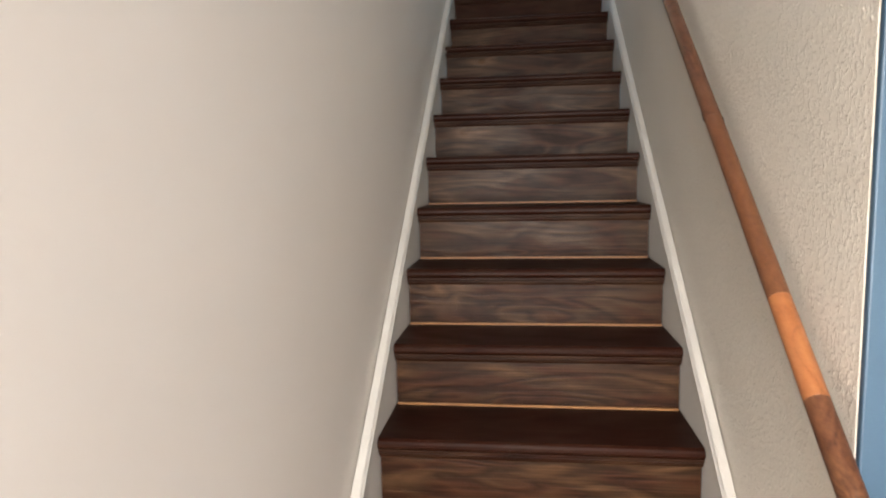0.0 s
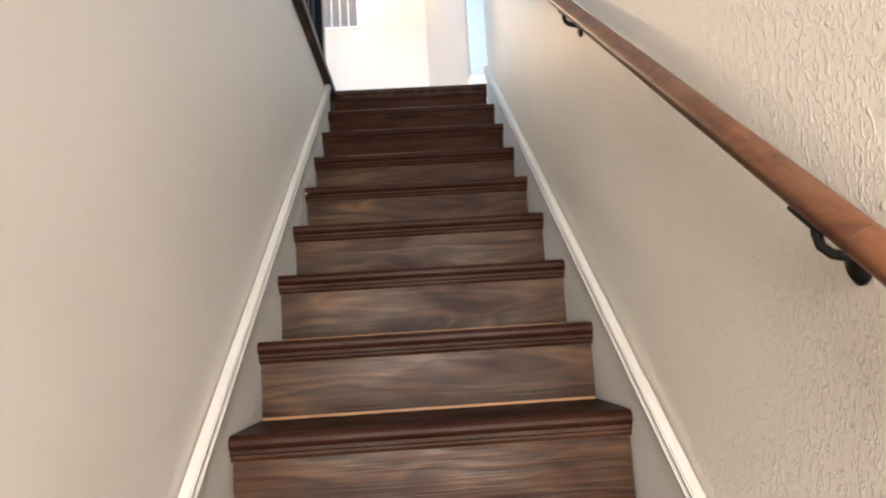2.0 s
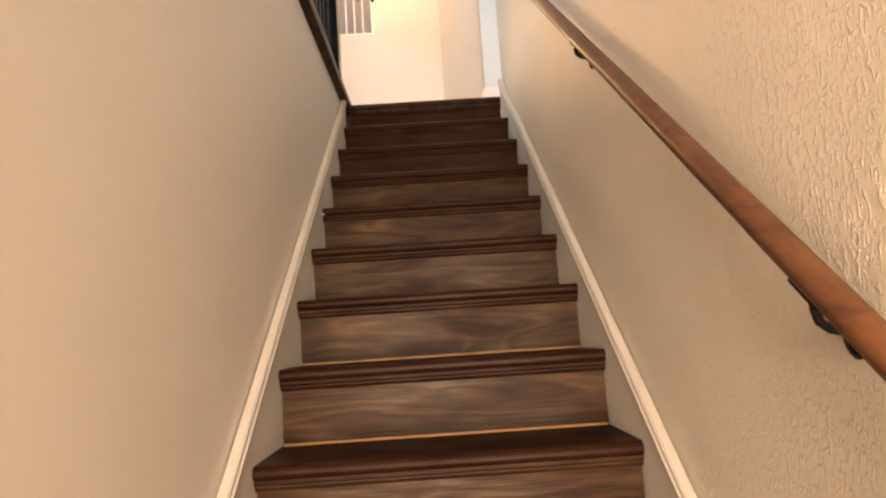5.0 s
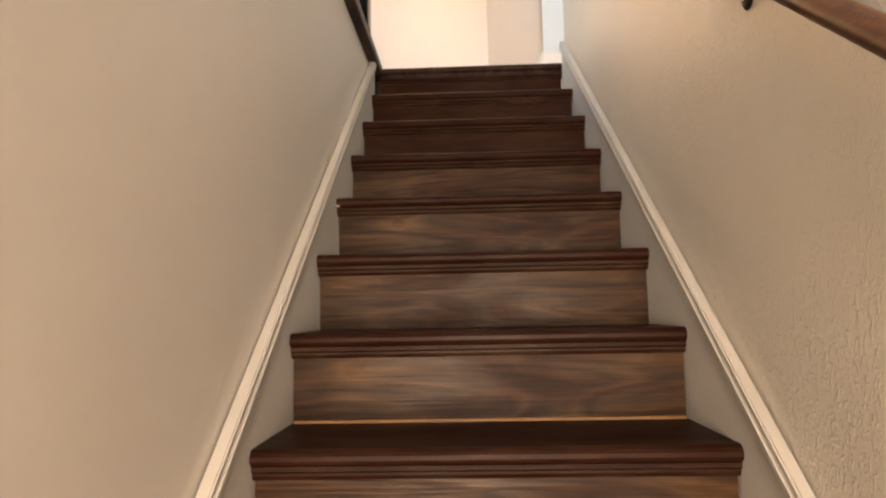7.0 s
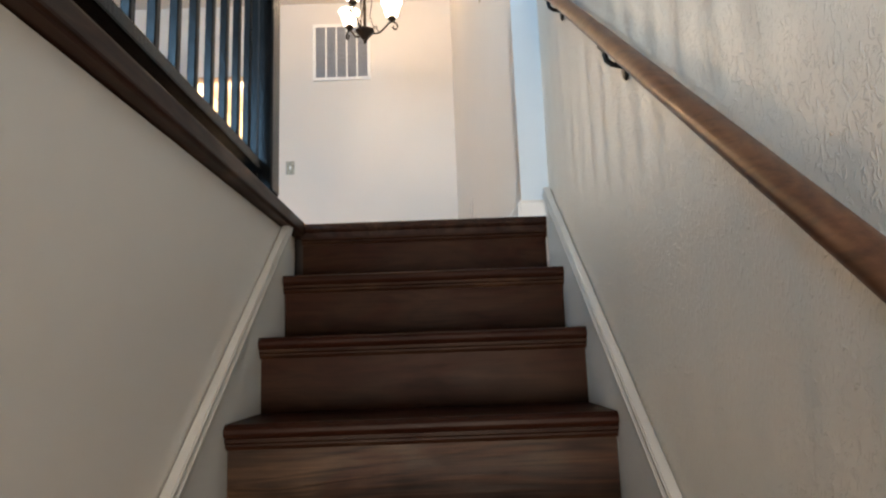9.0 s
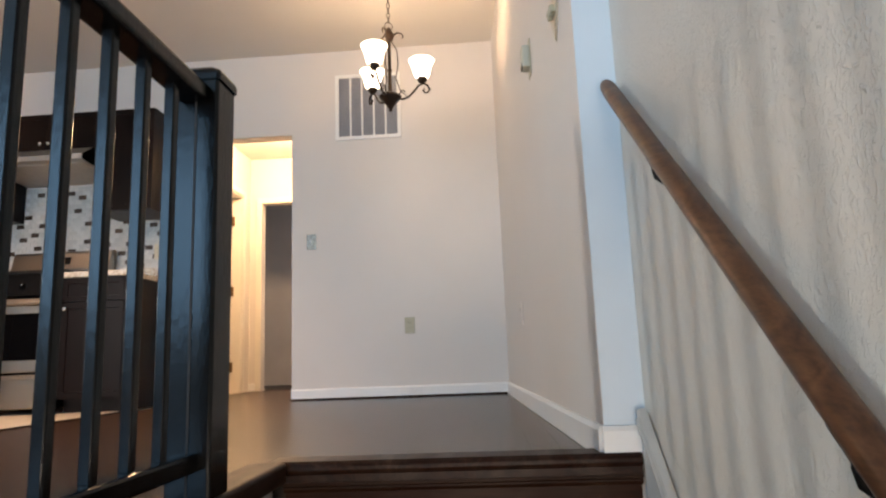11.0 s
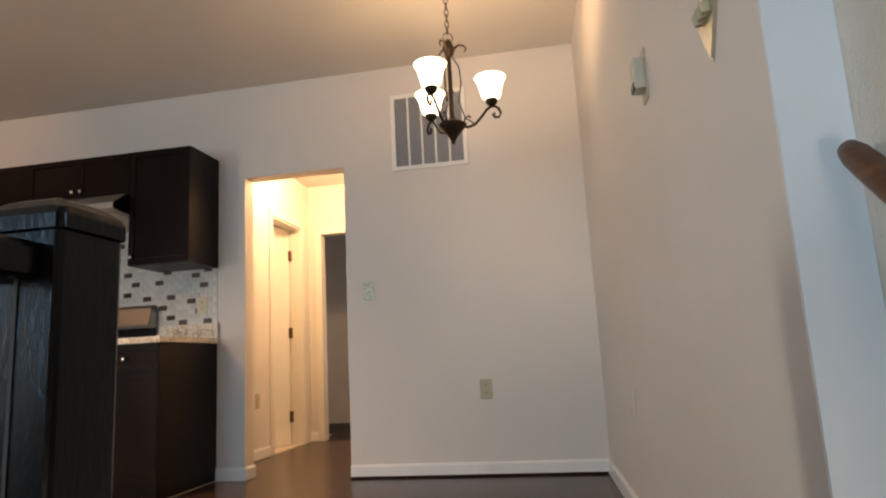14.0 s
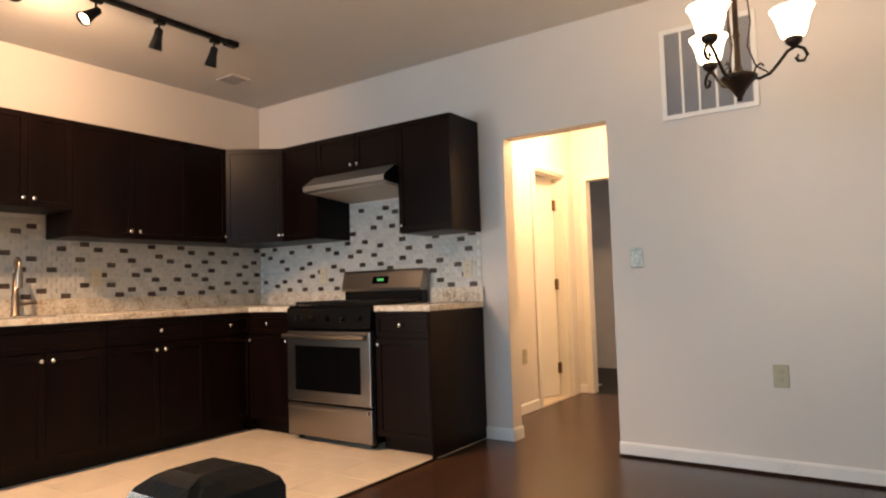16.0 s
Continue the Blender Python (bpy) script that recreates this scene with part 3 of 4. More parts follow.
def shaker(parent, name, m, w, h, knob_at=None):
    """A framed door or drawer front, w by h, its back in the plane y=0 of the pose m, facing -y."""
    bm = bmesh.new()
    f = min(0.055, h * 0.3)
    t = 0.019
    box(bm, 0.002, w - 0.002, -t, 0, 0.002, h - 0.002)
    bm.faces.ensure_lookup_table()
    front = [q for q in bm.faces if q.calc_center_median().y < -t + 1e-4]
    bmesh.ops.inset_region(bm, faces=front, thickness=f - 0.002, depth=0)
    bmesh.ops.inset_region(bm, faces=front, thickness=0.003, depth=0)
    bmesh.ops.translate(bm, verts=list({v for q in front for v in q.verts}), vec=(0, 0.007, 0))
    bmesh.ops.transform(bm, matrix=m, verts=bm.verts)
    d = part(name, bm, M_CAB, parent)
    if knob_at:
        bm = bmesh.new()
        lathe(bm, [(0.005, 0), (0.005, 0.012), (0.013, 0.017), (0.014, 0.023), (0.009, 0.028)], 12)
        bmesh.ops.transform(bm, matrix=m @ Matrix.Translation((knob_at[0], -t, knob_at[1])) @ Matrix.Rotation(radians(90), 4, "X"), verts=bm.verts)
        part("knob", bm, M_KNOB, d, "nickel knob", True)
    return d


def wall_unit(axis, a, b, z0, z1, doors, label="dark espresso wooden wall cabinet with framed doors"):
    """A wall cabinet from a to b along the back wall (x) or the side wall (y). doors: list of 'l' or 'r', the knob's side."""
    if axis == "x":
        c = thing("wall_cabinet", ((a + b) / 2, YU + 0.15, z0), label, "cabinet", "kitchen wall cabinets")
        part("body", boxes((a + 0.001, b - 0.001, YU + 0.001, YB - 0.003, z0, z1)), M_CAB, c)
        m0 = lambda s: Matrix.Translation((s, YU, z0))
    else:
        c = thing("wall_cabinet", (XU - 0.15, (a + b) / 2, z0), label, "cabinet", "kitchen wall cabinets")
        part("body", boxes((XK + 0.003, XU - 0.001, a + 0.001, b - 0.001, z0, z1)), M_CAB, c)
        m0 = lambda s: Matrix.Translation((XU, s, z0)) @ Matrix.Rotation(radians(90), 4, "Z")
    w = (b - a) / len(doors)
    for i, d in enumerate(doors):
        shaker(c, "door", m0(a + i * w), w, z1 - z0, ((0.03 if d == "l" else w - 0.03), 0.05))
    return c


wall_unit("y", -0.62, 0.70, UZ0, UZ1, "rrl")
wall_unit("y", 0.70, 1.20, UP + 1.545, UZ1, "rl", "short dark espresso wall cabinet above the sink")
wall_unit("y", 1.20, 2.0, UZ0, UZ1, "rl")
wall_unit("y", 2.0, 2.335, UZ0, UZ1, "r")
wall_unit("x", -3.345, -2.96, UZ0, UZ1, "l")
wall_unit("x", -2.96, -2.20, UP + 1.83, UZ1, "rl", "low dark espresso wall cabinet above the range hood")
wall_unit("x", -2.20, -1.775, UZ0 - 0.02, UZ1, "l", "tall dark espresso wall cabinet at the end of the row")
# diagonal corner unit
c = thing("corner_cabinet", (XK + 0.25, YB - 0.25, UZ0), "dark espresso diagonal corner wall cabinet", "cabinet", "kitchen wall cabinets")
bm = bmesh.new()
prism(bm, [(XU, 2.336), (-3.346, YU), (-3.346, YB - 0.003), (XK + 0.003, YB - 0.003), (XK + 0.003, 2.336)], "z", UZ0, UZ1)
part("body", bm, M_CAB, c)
dl = math.hypot(-3.346 - XU, YU - 2.336)
shaker(c, "door", Matrix.Translation((XU + 0.001, 2.335, UZ0)) @ Matrix.Rotation(math.atan2(YU - 2.336, -3.346 - XU), 4, "Z"), dl, UZ1 - UZ0, (dl - 0.03, 0.05))


def base_unit(axis, a, b, doors, drawers):
    lab = "dark espresso wooden base cabinet with nickel knobs"
    z0 = UP + 0.008
    if axis == "x":
        c = thing("base_cabinet", ((a + b) / 2, YBASE + 0.25, z0), lab, "cabinet", "kitchen base cabinets")
        part("body", boxes((a + 0.001, b - 0.001, YBASE + 0.001, YB - 0.003, UP + 0.09, UP + 0.862)), M_CAB, c)
        part("toe_kick", boxes((a + 0.001, b - 0.001, YBASE + 0.05, YB - 0.01, z0, UP + 0.09)), M_CAB, c)
        m0 = lambda s, z: Matrix.Translation((s, YBASE, UP + z))
    else:
        c = thing("base_cabinet", (XBASE - 0.25, (a + b) / 2, z0), lab, "cabinet", "kitchen base cabinets")
        part("body", boxes((XK + 0.003, XBASE - 0.001, a + 0.001, b - 0.001, UP + 0.09, UP + 0.862)), M_CAB, c)
        part("toe_kick", boxes((XK + 0.003, XBASE - 0.05, a + 0.001, b - 0.001, z0, UP + 0.09)), M_CAB, c)
        m0 = lambda s, z: Matrix.Translation((XBASE, s, UP + z)) @ Matrix.Rotation(radians(90), 4, "Z")
    w = (b - a) / len(doors)
    for i, d in enumerate(doors):
        shaker(c, "door", m0(a + i * w, 0.095), w, 0.605, ((0.03 if d == "l" else w - 0.03), 0.565))
    w = (b - a) / len(drawers)
    for i, d in enumerate(drawers):
        shaker(c, "drawer", m0(a + i * w, 0.705), w, 0.150, (w / 2, 0.075) if d == "k" else None)
    return c


base_unit("y", -0.62, 0.60, "rrl", "kkk")
base_unit("y", 0.60, 1.28, "rl", "-")
base_unit("y", 1.28, 1.95, "rl", "k")
base_unit("y", 1.95, YBASE - 0.004, "r", "k")
base_unit("x", XBASE + 0.004, -2.968, "r", "k")
end = base_unit("x", -2.195, -1.785, "l", "k")
part("end_panel", boxes((-1.7855, -1.779, YBASE - 0.017, YB - 0.003, UP + 0.008, UP + 0.862, 0.001)), M_CAB, end)
filler = thing("base_cabinet", (XK + 0.3, YB - 0.3, UP + 0.008), "dark espresso blind corner base cabinet", "cabinet", "kitchen base cabinets")
part("body", boxes((XK + 0.003, XBASE + 0.003, YBASE - 0.003, YB - 0.003, UP + 0.008, UP + 0.862)), M_CAB, filler)

# worktops
top = thing("worktop", (XK + 0.3, 1.0, UP + 0.862), "speckled cream and brown granite worktop in an L", "worktop")
bm = boxes((XK + 0.004, XBASE + 0.03, -0.62, 0.68, UP + 0.863, CTOP, 0.004), (XK + 0.004, XBASE + 0.03, 1.22, YBASE - 0.03, UP + 0.863, CTOP, 0.004),
           (XK + 0.004, XK + 0.12, 0.68, 1.22, UP + 0.863, CTOP), (XBASE - 0.07, XBASE + 0.03, 0.68, 1.22, UP + 0.863, CTOP), (XK + 0.004, -2.968, YBASE - 0.03, YB - 0.004, UP + 0.863, CTOP, 0.004))
part("slab", bm, M_GRANITE, top)
part("upstand", boxes((XK + 0.005, XK + 0.025, -0.62, YB - 0.005, CTOP + 0.001, CTOP + 0.10, 0.002), (XK + 0.026, -2.97, YB - 0.025, YB - 0.005, CTOP + 0.001, CTOP + 0.10, 0.002)), M_GRANITE, top)
top2 = thing("worktop", (-1.99, YB - 0.3, UP + 0.862), "short speckled granite worktop beside the range", "worktop")
part("slab", boxes((-2.197, -1.765, YBASE - 0.03, YB - 0.004, UP + 0.863, CTOP, 0.004)), M_GRANITE, top2)
part("upstand", boxes((-2.195, -1.765, YB - 0.025, YB - 0.005, CTOP + 0.001, CTOP + 0.10, 0.002)), M_GRANITE, top2)

# sink and tap
sink = thing("sink", (XK + 0.33, 0.95, CTOP - 0.2), "undermounted stainless steel kitchen sink", "sink")
bm = bmesh.new()
sx0, sx1, sy0, sy1, sz = XK + 0.12, XBASE - 0.07, 0.68, 1.22, UP + 0.70
box(bm, sx0, sx1, sy0, sy1, sz - 0.01, sz)
for s in ((sx0, sx0 + 0.008, sy0, sy1), (sx1 - 0.008, sx1, sy0, sy1), (sx0, sx1, sy0, sy0 + 0.008), (sx0, sx1, sy1 - 0.008, sy1)):
    box(bm, *s, sz, CTOP - 0.006)
part("basin", bm, M_STEEL, sink)
tap = thing("kitchen_tap", (XK + 0.075, 1.0, CTOP), "brushed nickel pull-down kitchen tap", "tap")
tm = Matrix.Translation((XK + 0.075, 1.0, CTOP)) @ Matrix.Rotation(radians(-14), 4, "Z")


def tap_part(name, bm):
    bmesh.ops.transform(bm, matrix=tm, verts=bm.verts)
    return part(name, bm, M_TAP, tap, "", True)


bm = bmesh.new()
lathe(bm, [(0.028, 0), (0.028, 0.008), (0.023, 0.014), (0.022, 0.12), (0.018, 0.13), (0.016, 0.27)], 18)
tap_part("base", bm)
bm = bmesh.new()
tube(bm, [(0, 0, 0.26)] + [(0.07 - 0.07 * math.cos(radians(a)), 0, 0.29 + 0.06 * math.sin(radians(a))) for a in range(0, 181, 20)] + [(0.142, 0, 0.25)], 0.013, 12)
tap_part("spout", bm)
bm = bmesh.new()
tube(bm, [(0.142, 0, 0.26), (0.144, 0, 0.17)], 0.019, 12)
tap_part("spray_head", bm)
bm = bmesh.new()
tube(bm, [(0.0, 0.018, 0.075), (0.0, 0.06, 0.078), (0.0, 0.115, 0.082)], 0.010, 10, [1.4, 1.0, 0.9])
tap_part("lever", bm)

# range
RX0, RX1, RY = -2.960, -2.203, YB - 0.655
cook = thing("gas_range", ((RX0 + RX1) / 2, YB - 0.33, UP + 0.012), "stainless steel gas range with black cooktop and oven window", "range")
part("body", boxes((RX0, RX1, RY + 0.03, YB - 0.03, UP + 0.04, UP + 0.885, 0.004)), M_BLACK, cook)
for sx in (RX0 + 0.04, RX1 - 0.07):
    part("foot", boxes((sx, sx + 0.03, RY + 0.06, RY + 0.09, UP + 0.010, UP + 0.041)), M_BLACK, cook)
bm = bmesh.new()
prism(bm, [(RY + 0.03, UP + 0.74), (RY - 0.005, UP + 0.755), (RY + 0.005, UP + 0.885), (RY + 0.03, UP + 0.90)], "x", RX0, RX1)
panel = part("control_panel", bm, M_BLACK, cook, "black front control panel")
for i in range(5):
    bm = bmesh.new()
    lathe(bm, [(0.020, 0), (0.020, 0.008), (0.016, 0.026), (0.012, 0.028)], 14)
    bmesh.ops.transform(bm, matrix=Matrix.Translation((RX0 + 0.10 + i * 0.14, RY - 0.001, UP + 0.82)) @ Matrix.Rotation(radians(90), 4, "X"), verts=bm.verts)
    part("burner_knob", bm, M_BLACK, panel, "", True)
oven = part("oven_door", boxes((RX0 + 0.004, RX1 - 0.004, RY - 0.005, RY + 0.028, UP + 0.27, UP + 0.735, 0.006)), M_STEEL, cook, "brushed stainless oven door")
part("oven_window", boxes((RX0 + 0.085, RX1 - 0.085, RY - 0.008, RY - 0.003, UP + 0.345, UP + 0.640, 0.002)), M_OVENGLASS, oven, "dark glass window")
bm = bmesh.new()
tube(bm, [(RX0 + 0.012, RY - 0.046, UP + 0.705), (RX1 - 0.012, RY - 0.046, UP + 0.705)], 0.017, 14)
for sx in (RX0 + 0.06, RX1 - 0.06):
    box(bm, sx - 0.012, sx + 0.012, RY - 0.05, RY, UP + 0.69, UP + 0.71)
part("oven_handle", bm, M_STEEL, oven, "steel bar handle", True)
drawer = part("storage_drawer", boxes((RX0 + 0.004, RX1 - 0.004, RY - 0.003, RY + 0.028, UP + 0.045, UP + 0.255, 0.006)), M_STEEL, cook, "brushed stainless drawer")
part("drawer_lip", boxes((RX0 + 0.02, RX1 - 0.02, RY - 0.022, RY, UP + 0.225, UP + 0.25, 0.006)), M_STEEL, drawer)
part("cooktop", boxes((RX0, RX1, RY + 0.02, YB - 0.09, UP + 0.886, UP + 0.905, 0.004)), M_BLACK, cook)
for gx in (RX0 + 0.02, (RX0 + RX1) / 2 - 0.118, RX1 - 0.256):
    bm = bmesh.new()
    for q in (0, 0.1105, 0.221):
        box(bm, gx + q, gx + q + 0.014, RY + 0.06, YB - 0.13, UP + 0.912, UP + 0.930, 0.003, 1)
    for q in (0, 0.13, 0.26, 0.38):
        box(bm, gx, gx + 0.235, RY + 0.062 + q, RY + 0.075 + q, UP + 0.909, UP + 0.928, 0.003, 1)
    for qx in (0, 0.221):
        for qy in (RY + 0.062, YB - 0.145):
            box(bm, gx + qx, gx + qx + 0.014, qy, qy + 0.014, UP + 0.904, UP + 0.916)
    part("grate", bm, M_IRON, cook, "black cast iron grate")
part("backguard_base", boxes((RX0 + 0.01, RX1 - 0.01, YB - 0.085, YB - 0.03, UP + 0.886, UP + 1.0, 0.004)), M_BLACK, cook)
bm = bmesh.new()
prism(bm, [(YB - 0.03, UP + 0.99), (YB - 0.115, UP + 0.99), (YB - 0.118, UP + 1.01), (YB - 0.085, UP + 1.125), (YB - 0.07, UP + 1.142), (YB - 0.03, UP + 1.142)], "x", RX0 + 0.004, RX1 - 0.004)
bg = part("backguard", bm, M_STEEL, cook, "stainless back panel with clock")
cl = part("clock", boxes((-0.075, 0.075, -0.003, 0.002, -0.028, 0.028)), M_OVENGLASS, bg, "black display with green digits")
cl.matrix_parent_inverse = Matrix()
cm = Matrix.Translation(((RX0 + RX1) / 2, YB - 0.1015, UP + 1.068)) @ Matrix.Rotation(radians(-16), 4, "X")
bpy.context.view_layer.update()
cl.matrix_world = cm
bm = bmesh.new()
for q in (-0.026, -0.012, 0.006, 0.020):
    box(bm, q, q + 0.006, -0.0055, -0.0025, -0.006, 0.010)
dg = part("digits", bm, M_GREEN, bg, "green lit clock digits")
bpy.context.view_layer.update()
dg.matrix_world = cm

# hood
hood = thing("range_hood", (-2.58, YB - 0.25, UP + 1.62), "slim stainless steel under-cabinet range hood", "hood")
bm = bmesh.new()
HOOD = [(YB - 0.004, UP + 1.672), (YB - 0.465, UP + 1.706), (YB - 0.492, UP + 1.712), (YB - 0.492, UP + 1.748), (YB - 0.375, UP + 1.828), (YB - 0.004, UP + 1.828)]
prism(bm, HOOD, "x", -2.957, -2.205)
part("shell", bm, mottled("hood_steel", (0.40, 0.365, 0.32), (0.47, 0.43, 0.38), 3, 0.44, 0.05, 0.0005, 300, 0.85, (0.05, 1, 1)), hood)
bm = bmesh.new()
prism(bm, HOOD, "x", -2.2045, -2.2015)
part("side_panel", bm, M_BLACK, hood, "black end panel")
bm = bmesh.new()
prism(bm, [(YB - 0.03, UP + 1.674), (YB - 0.44, UP + 1.7035), (YB - 0.44, UP + 1.697), (YB - 0.03, UP + 1.667)], "x", -2.93, -2.23)
part("filter", bm, mottled("hood_filter", (0.42, 0.37, 0.31), (0.50, 0.45, 0.38), 30, 0.45, 0.2, 0.001, 300, 0.5), hood)

# ---- lamps and fittings ----
CX, CY, CZ = 0.033, 1.83, UP + 1.69
chand = thing("chandelier", (CX, CY, CEIL - 0.002), "three-arm dark bronze chandelier with frosted bell shades, lit", "chandelier")
bm = bmesh.new()
lathe(bm, [(0.004, -0.035), (0.010, -0.03), (0.010, -0.018), (0.016, -0.012), (0.022, 0.0), (0.040, 0.022), (0.060, 0.045), (0.066, 0.056), (0.050, 0.066), (0.022, 0.075), (0.012, 0.10), (0.010, 0.20), (0.014, 0.215), (0.010, 0.23), (0.010, 0.40), (0.022, 0.42), (0.028, 0.44), (0.016, 0.465), (0.010, 0.48)], 16, (CX, CY, CZ))
part("stem", bm, M_BRONZE, chand, "", True)
bm = bmesh.new()
lathe(bm, [(0.06, -0.002), (0.058, -0.012), (0.035, -0.03), (0.012, -0.045)], 20, (CX, CY, CEIL))
part("canopy", bm, M_BRONZE, chand, "", True)
z, i = CZ + 0.49, 0
while z < CEIL - 0.05:
    bm = bmesh.new()
    a = radians(90 * (i % 2) + 25)
    rx, rzz = (0.024, 0.026) if i == 0 else (0.010, 0.019)
    pts = [(CX + rx * math.cos(radians(t)) * math.cos(a), CY + rx * math.cos(radians(t)) * math.sin(a), z + rzz * math.sin(radians(t))) for t in range(0, 361, 30)]
    tube(bm, pts, 0.0025, 6)
    part("chain_link", bm, M_BRONZE, chand, "", True)
    z += rzz + 0.012
    i += 1
for ang in (12, 132, 252):
    ca, sa = math.cos(radians(ang)), math.sin(radians(ang))
    P = lambda r, h: (CX + r * ca, CY + r * sa, CZ + h)
    bm = bmesh.new()
    tube(bm, [P(0.03, 0.055), P(0.07, 0.042), P(0.105, 0.055), P(0.138, 0.092), P(0.165, 0.128), P(0.195, 0.142), P(0.218, 0.130), P(0.228, 0.106), P(0.217, 0.086), P(0.199, 0.086), P(0.191, 0.100), P(0.199, 0.108)], 0.0062, 8)
    arm = part("arm", bm, M_BRONZE, chand, "curled iron arm", True)
    bm = bmesh.new()
    tube(bm, [P(0.012, 0.40), P(0.045, 0.34), P(0.05, 0.26), P(0.035, 0.17), P(0.06, 0.09), P(0.10, 0.06)], 0.003, 6)
    tube(bm, [P(0.014, 0.40), P(0.026, 0.435), P(0.05, 0.452), P(0.075, 0.446), P(0.084, 0.428), P(0.074, 0.416)], 0.005, 8, [1.6, 1.3, 1.0, 0.9, 0.8, 0.7])
    tube(bm, [P(0.05, 0.062), P(0.062, 0.09), P(0.078, 0.098), P(0.086, 0.086)], 0.004, 6)
    part("scroll", bm, M_BRONZE, arm, "", True)
    bm = bmesh.new()
    lathe(bm, [(0.010, 0.140), (0.018, 0.148), (0.027, 0.156), (0.030, 0.172), (0.022, 0.180)], 14, (CX + 0.187 * ca, CY + 0.187 * sa, CZ))
    part("cup", bm, M_BRONZE, arm, "", True)
    bm = bmesh.new()
    pr = [(0.030, 0.174), (0.041, 0.184), (0.048, 0.205), (0.053, 0.232), (0.060, 0.255), (0.070, 0.274), (0.074, 0.281), (0.071, 0.280), (0.057, 0.256), (0.049, 0.232), (0.044, 0.205), (0.037, 0.188), (0.02, 0.182)]
    lathe(bm, pr, 24, (CX + 0.187 * ca, CY + 0.187 * sa, CZ))
    part("shade", bm, M_GLASS, arm, "glowing frosted glass bell shade", True)
    bulb("chandelier_bulb", (CX + 0.187 * ca, CY + 0.187 * sa, CZ + 0.262), 8.5, WARM, 0.03)

# track lights
TX, TY0, TY1 = -2.93, 0.10, 1.79
track = thing("track_light", (TX, 0.95, CEIL - 0.002), "black ceiling track with swivel spot lamps, three lit, two of them added", "track light")
part("end_feed", boxes((TX - 0.028, TX + 0.028, TY1 - 0.01, TY1 + 0.075, CEIL - 0.036, CEIL - 0.001, 0.004)), M_IRON, track)
part("track", boxes((TX - 0.018, TX + 0.018, TY0, TY1, CEIL - 0.03, CEIL - 0.001, 0.003)), M_IRON, track)
# Heads at 0.16 and 0.55 are unseen additions that brighten floor and walls.
for ty, lit in ((0.16, True), (0.55, True), (0.97, True), (1.33, False), (1.70, False)):
    d = Vector((-0.45, 0.05, -0.9)).normalized() if not lit else (Vector((0.08, -0.72, -0.66)) if ty > 0.9 else Vector((-0.62, 0.66, -0.2)) if ty > 0.5 else Vector((0.1, 0.28, -0.95))).normalized()
    base = Vector((TX, ty, CEIL - 0.03))
    bm = boxes((TX - 0.016, TX + 0.016, ty - 0.03, ty + 0.03, CEIL - 0.052, CEIL - 0.028, 0.003))
    tube(bm, [base, base + Vector((-0.01, 0, -0.06))], 0.006, 8)
    head = part("spot_head", bm, M_IRON, track)
    bm = bmesh.new()
    lathe(bm, [(0.012, 0.03), (0.022, 0.02), (0.024, -0.02), (0.036, -0.085), (0.040, -0.095), (0.036, -0.094), (0.020, -0.05), (0.004, -0.04)], 18)
    rot = d.to_track_quat("-Z", "Y").to_matrix().to_4x4()
    bmesh.ops.transform(bm, matrix=Matrix.Translation(base + Vector((-0.01, 0, -0.07))) @ rot, verts=bm.verts)
    part("shade", bm, M_IRON, head, "", True)
    if lit:
        bm = bmesh.new()
        lathe(bm, [(0.004, -0.05), (0.028, -0.075), (0.030, -0.082), (0.004, -0.088)], 14)
        bmesh.ops.transform(bm, matrix=Matrix.Translation(base + Vector((-0.01, 0, -0.07))) @ rot, verts=bm.verts)
        part("lamp", bm, M_BULB, head, "lit lamp", True)
        sp = bpy.data.lights.new("track_spot", "SPOT")
        sp.energy, sp.color, sp.spot_size, sp.spot_blend, sp.shadow_soft_size = (310 if ty < 0.3 else 82 if ty < 0.6 else 100), (1.0, 0.66, 0.42), radians(110), 0.8, (0.15 if 0.5 < ty < 0.6 else 0.04)
        so = new("track_spot", sp)
        so.matrix_world = look(base + Vector((-0.01, 0, -0.07)) + d * 0.10, base + d)

# hallway lamp
hl = thing("hall_ceiling_light", (-1.35, 3.9, HZ - 0.001), "round frosted ceiling light in the hallway, lit", "ceiling light")
bm = bmesh.new()
lathe(bm, [(0.15, -0.001), (0.15, -0.02), (0.13, -0.05), (0.08, -0.075), (0.02, -0.085)], 24, (-1.35, 3.9, HZ))
part("diffuser", bm, M_GLASS, hl, "", True)
bulb("hall_bulb", (-1.35, 3.9, HZ - 0.16), 75, WARM, 0.08)

# return air grille
gx0, gx1, gz0, gz1 = -0.547, -0.047, UP + 1.90, UP + 2.42
vent = thing("return_air_grille", ((gx0 + gx1) / 2, YB - 0.004, gz0), "white framed return air grille with grey louvres", "vent")
part("frame", boxes((gx0, gx1, YB - 0.012, YB - 0.002, gz0, gz0 + 0.028, 0.003), (gx0, gx1, YB - 0.012, YB - 0.002, gz1 - 0.028, gz1, 0.003),
                    (gx0, gx0 + 0.028, YB - 0.0121, YB - 0.002, gz0, gz1, 0.003), (gx1 - 0.028, gx1, YB - 0.0121, YB - 0.002, gz0, gz1, 0.003)), M_TRIM, vent)
part("backing", boxes((gx0 + 0.02, gx1 - 0.02, YB - 0.004, YB - 0.001, gz0 + 0.02, gz1 - 0.02)), M_VENT, vent)
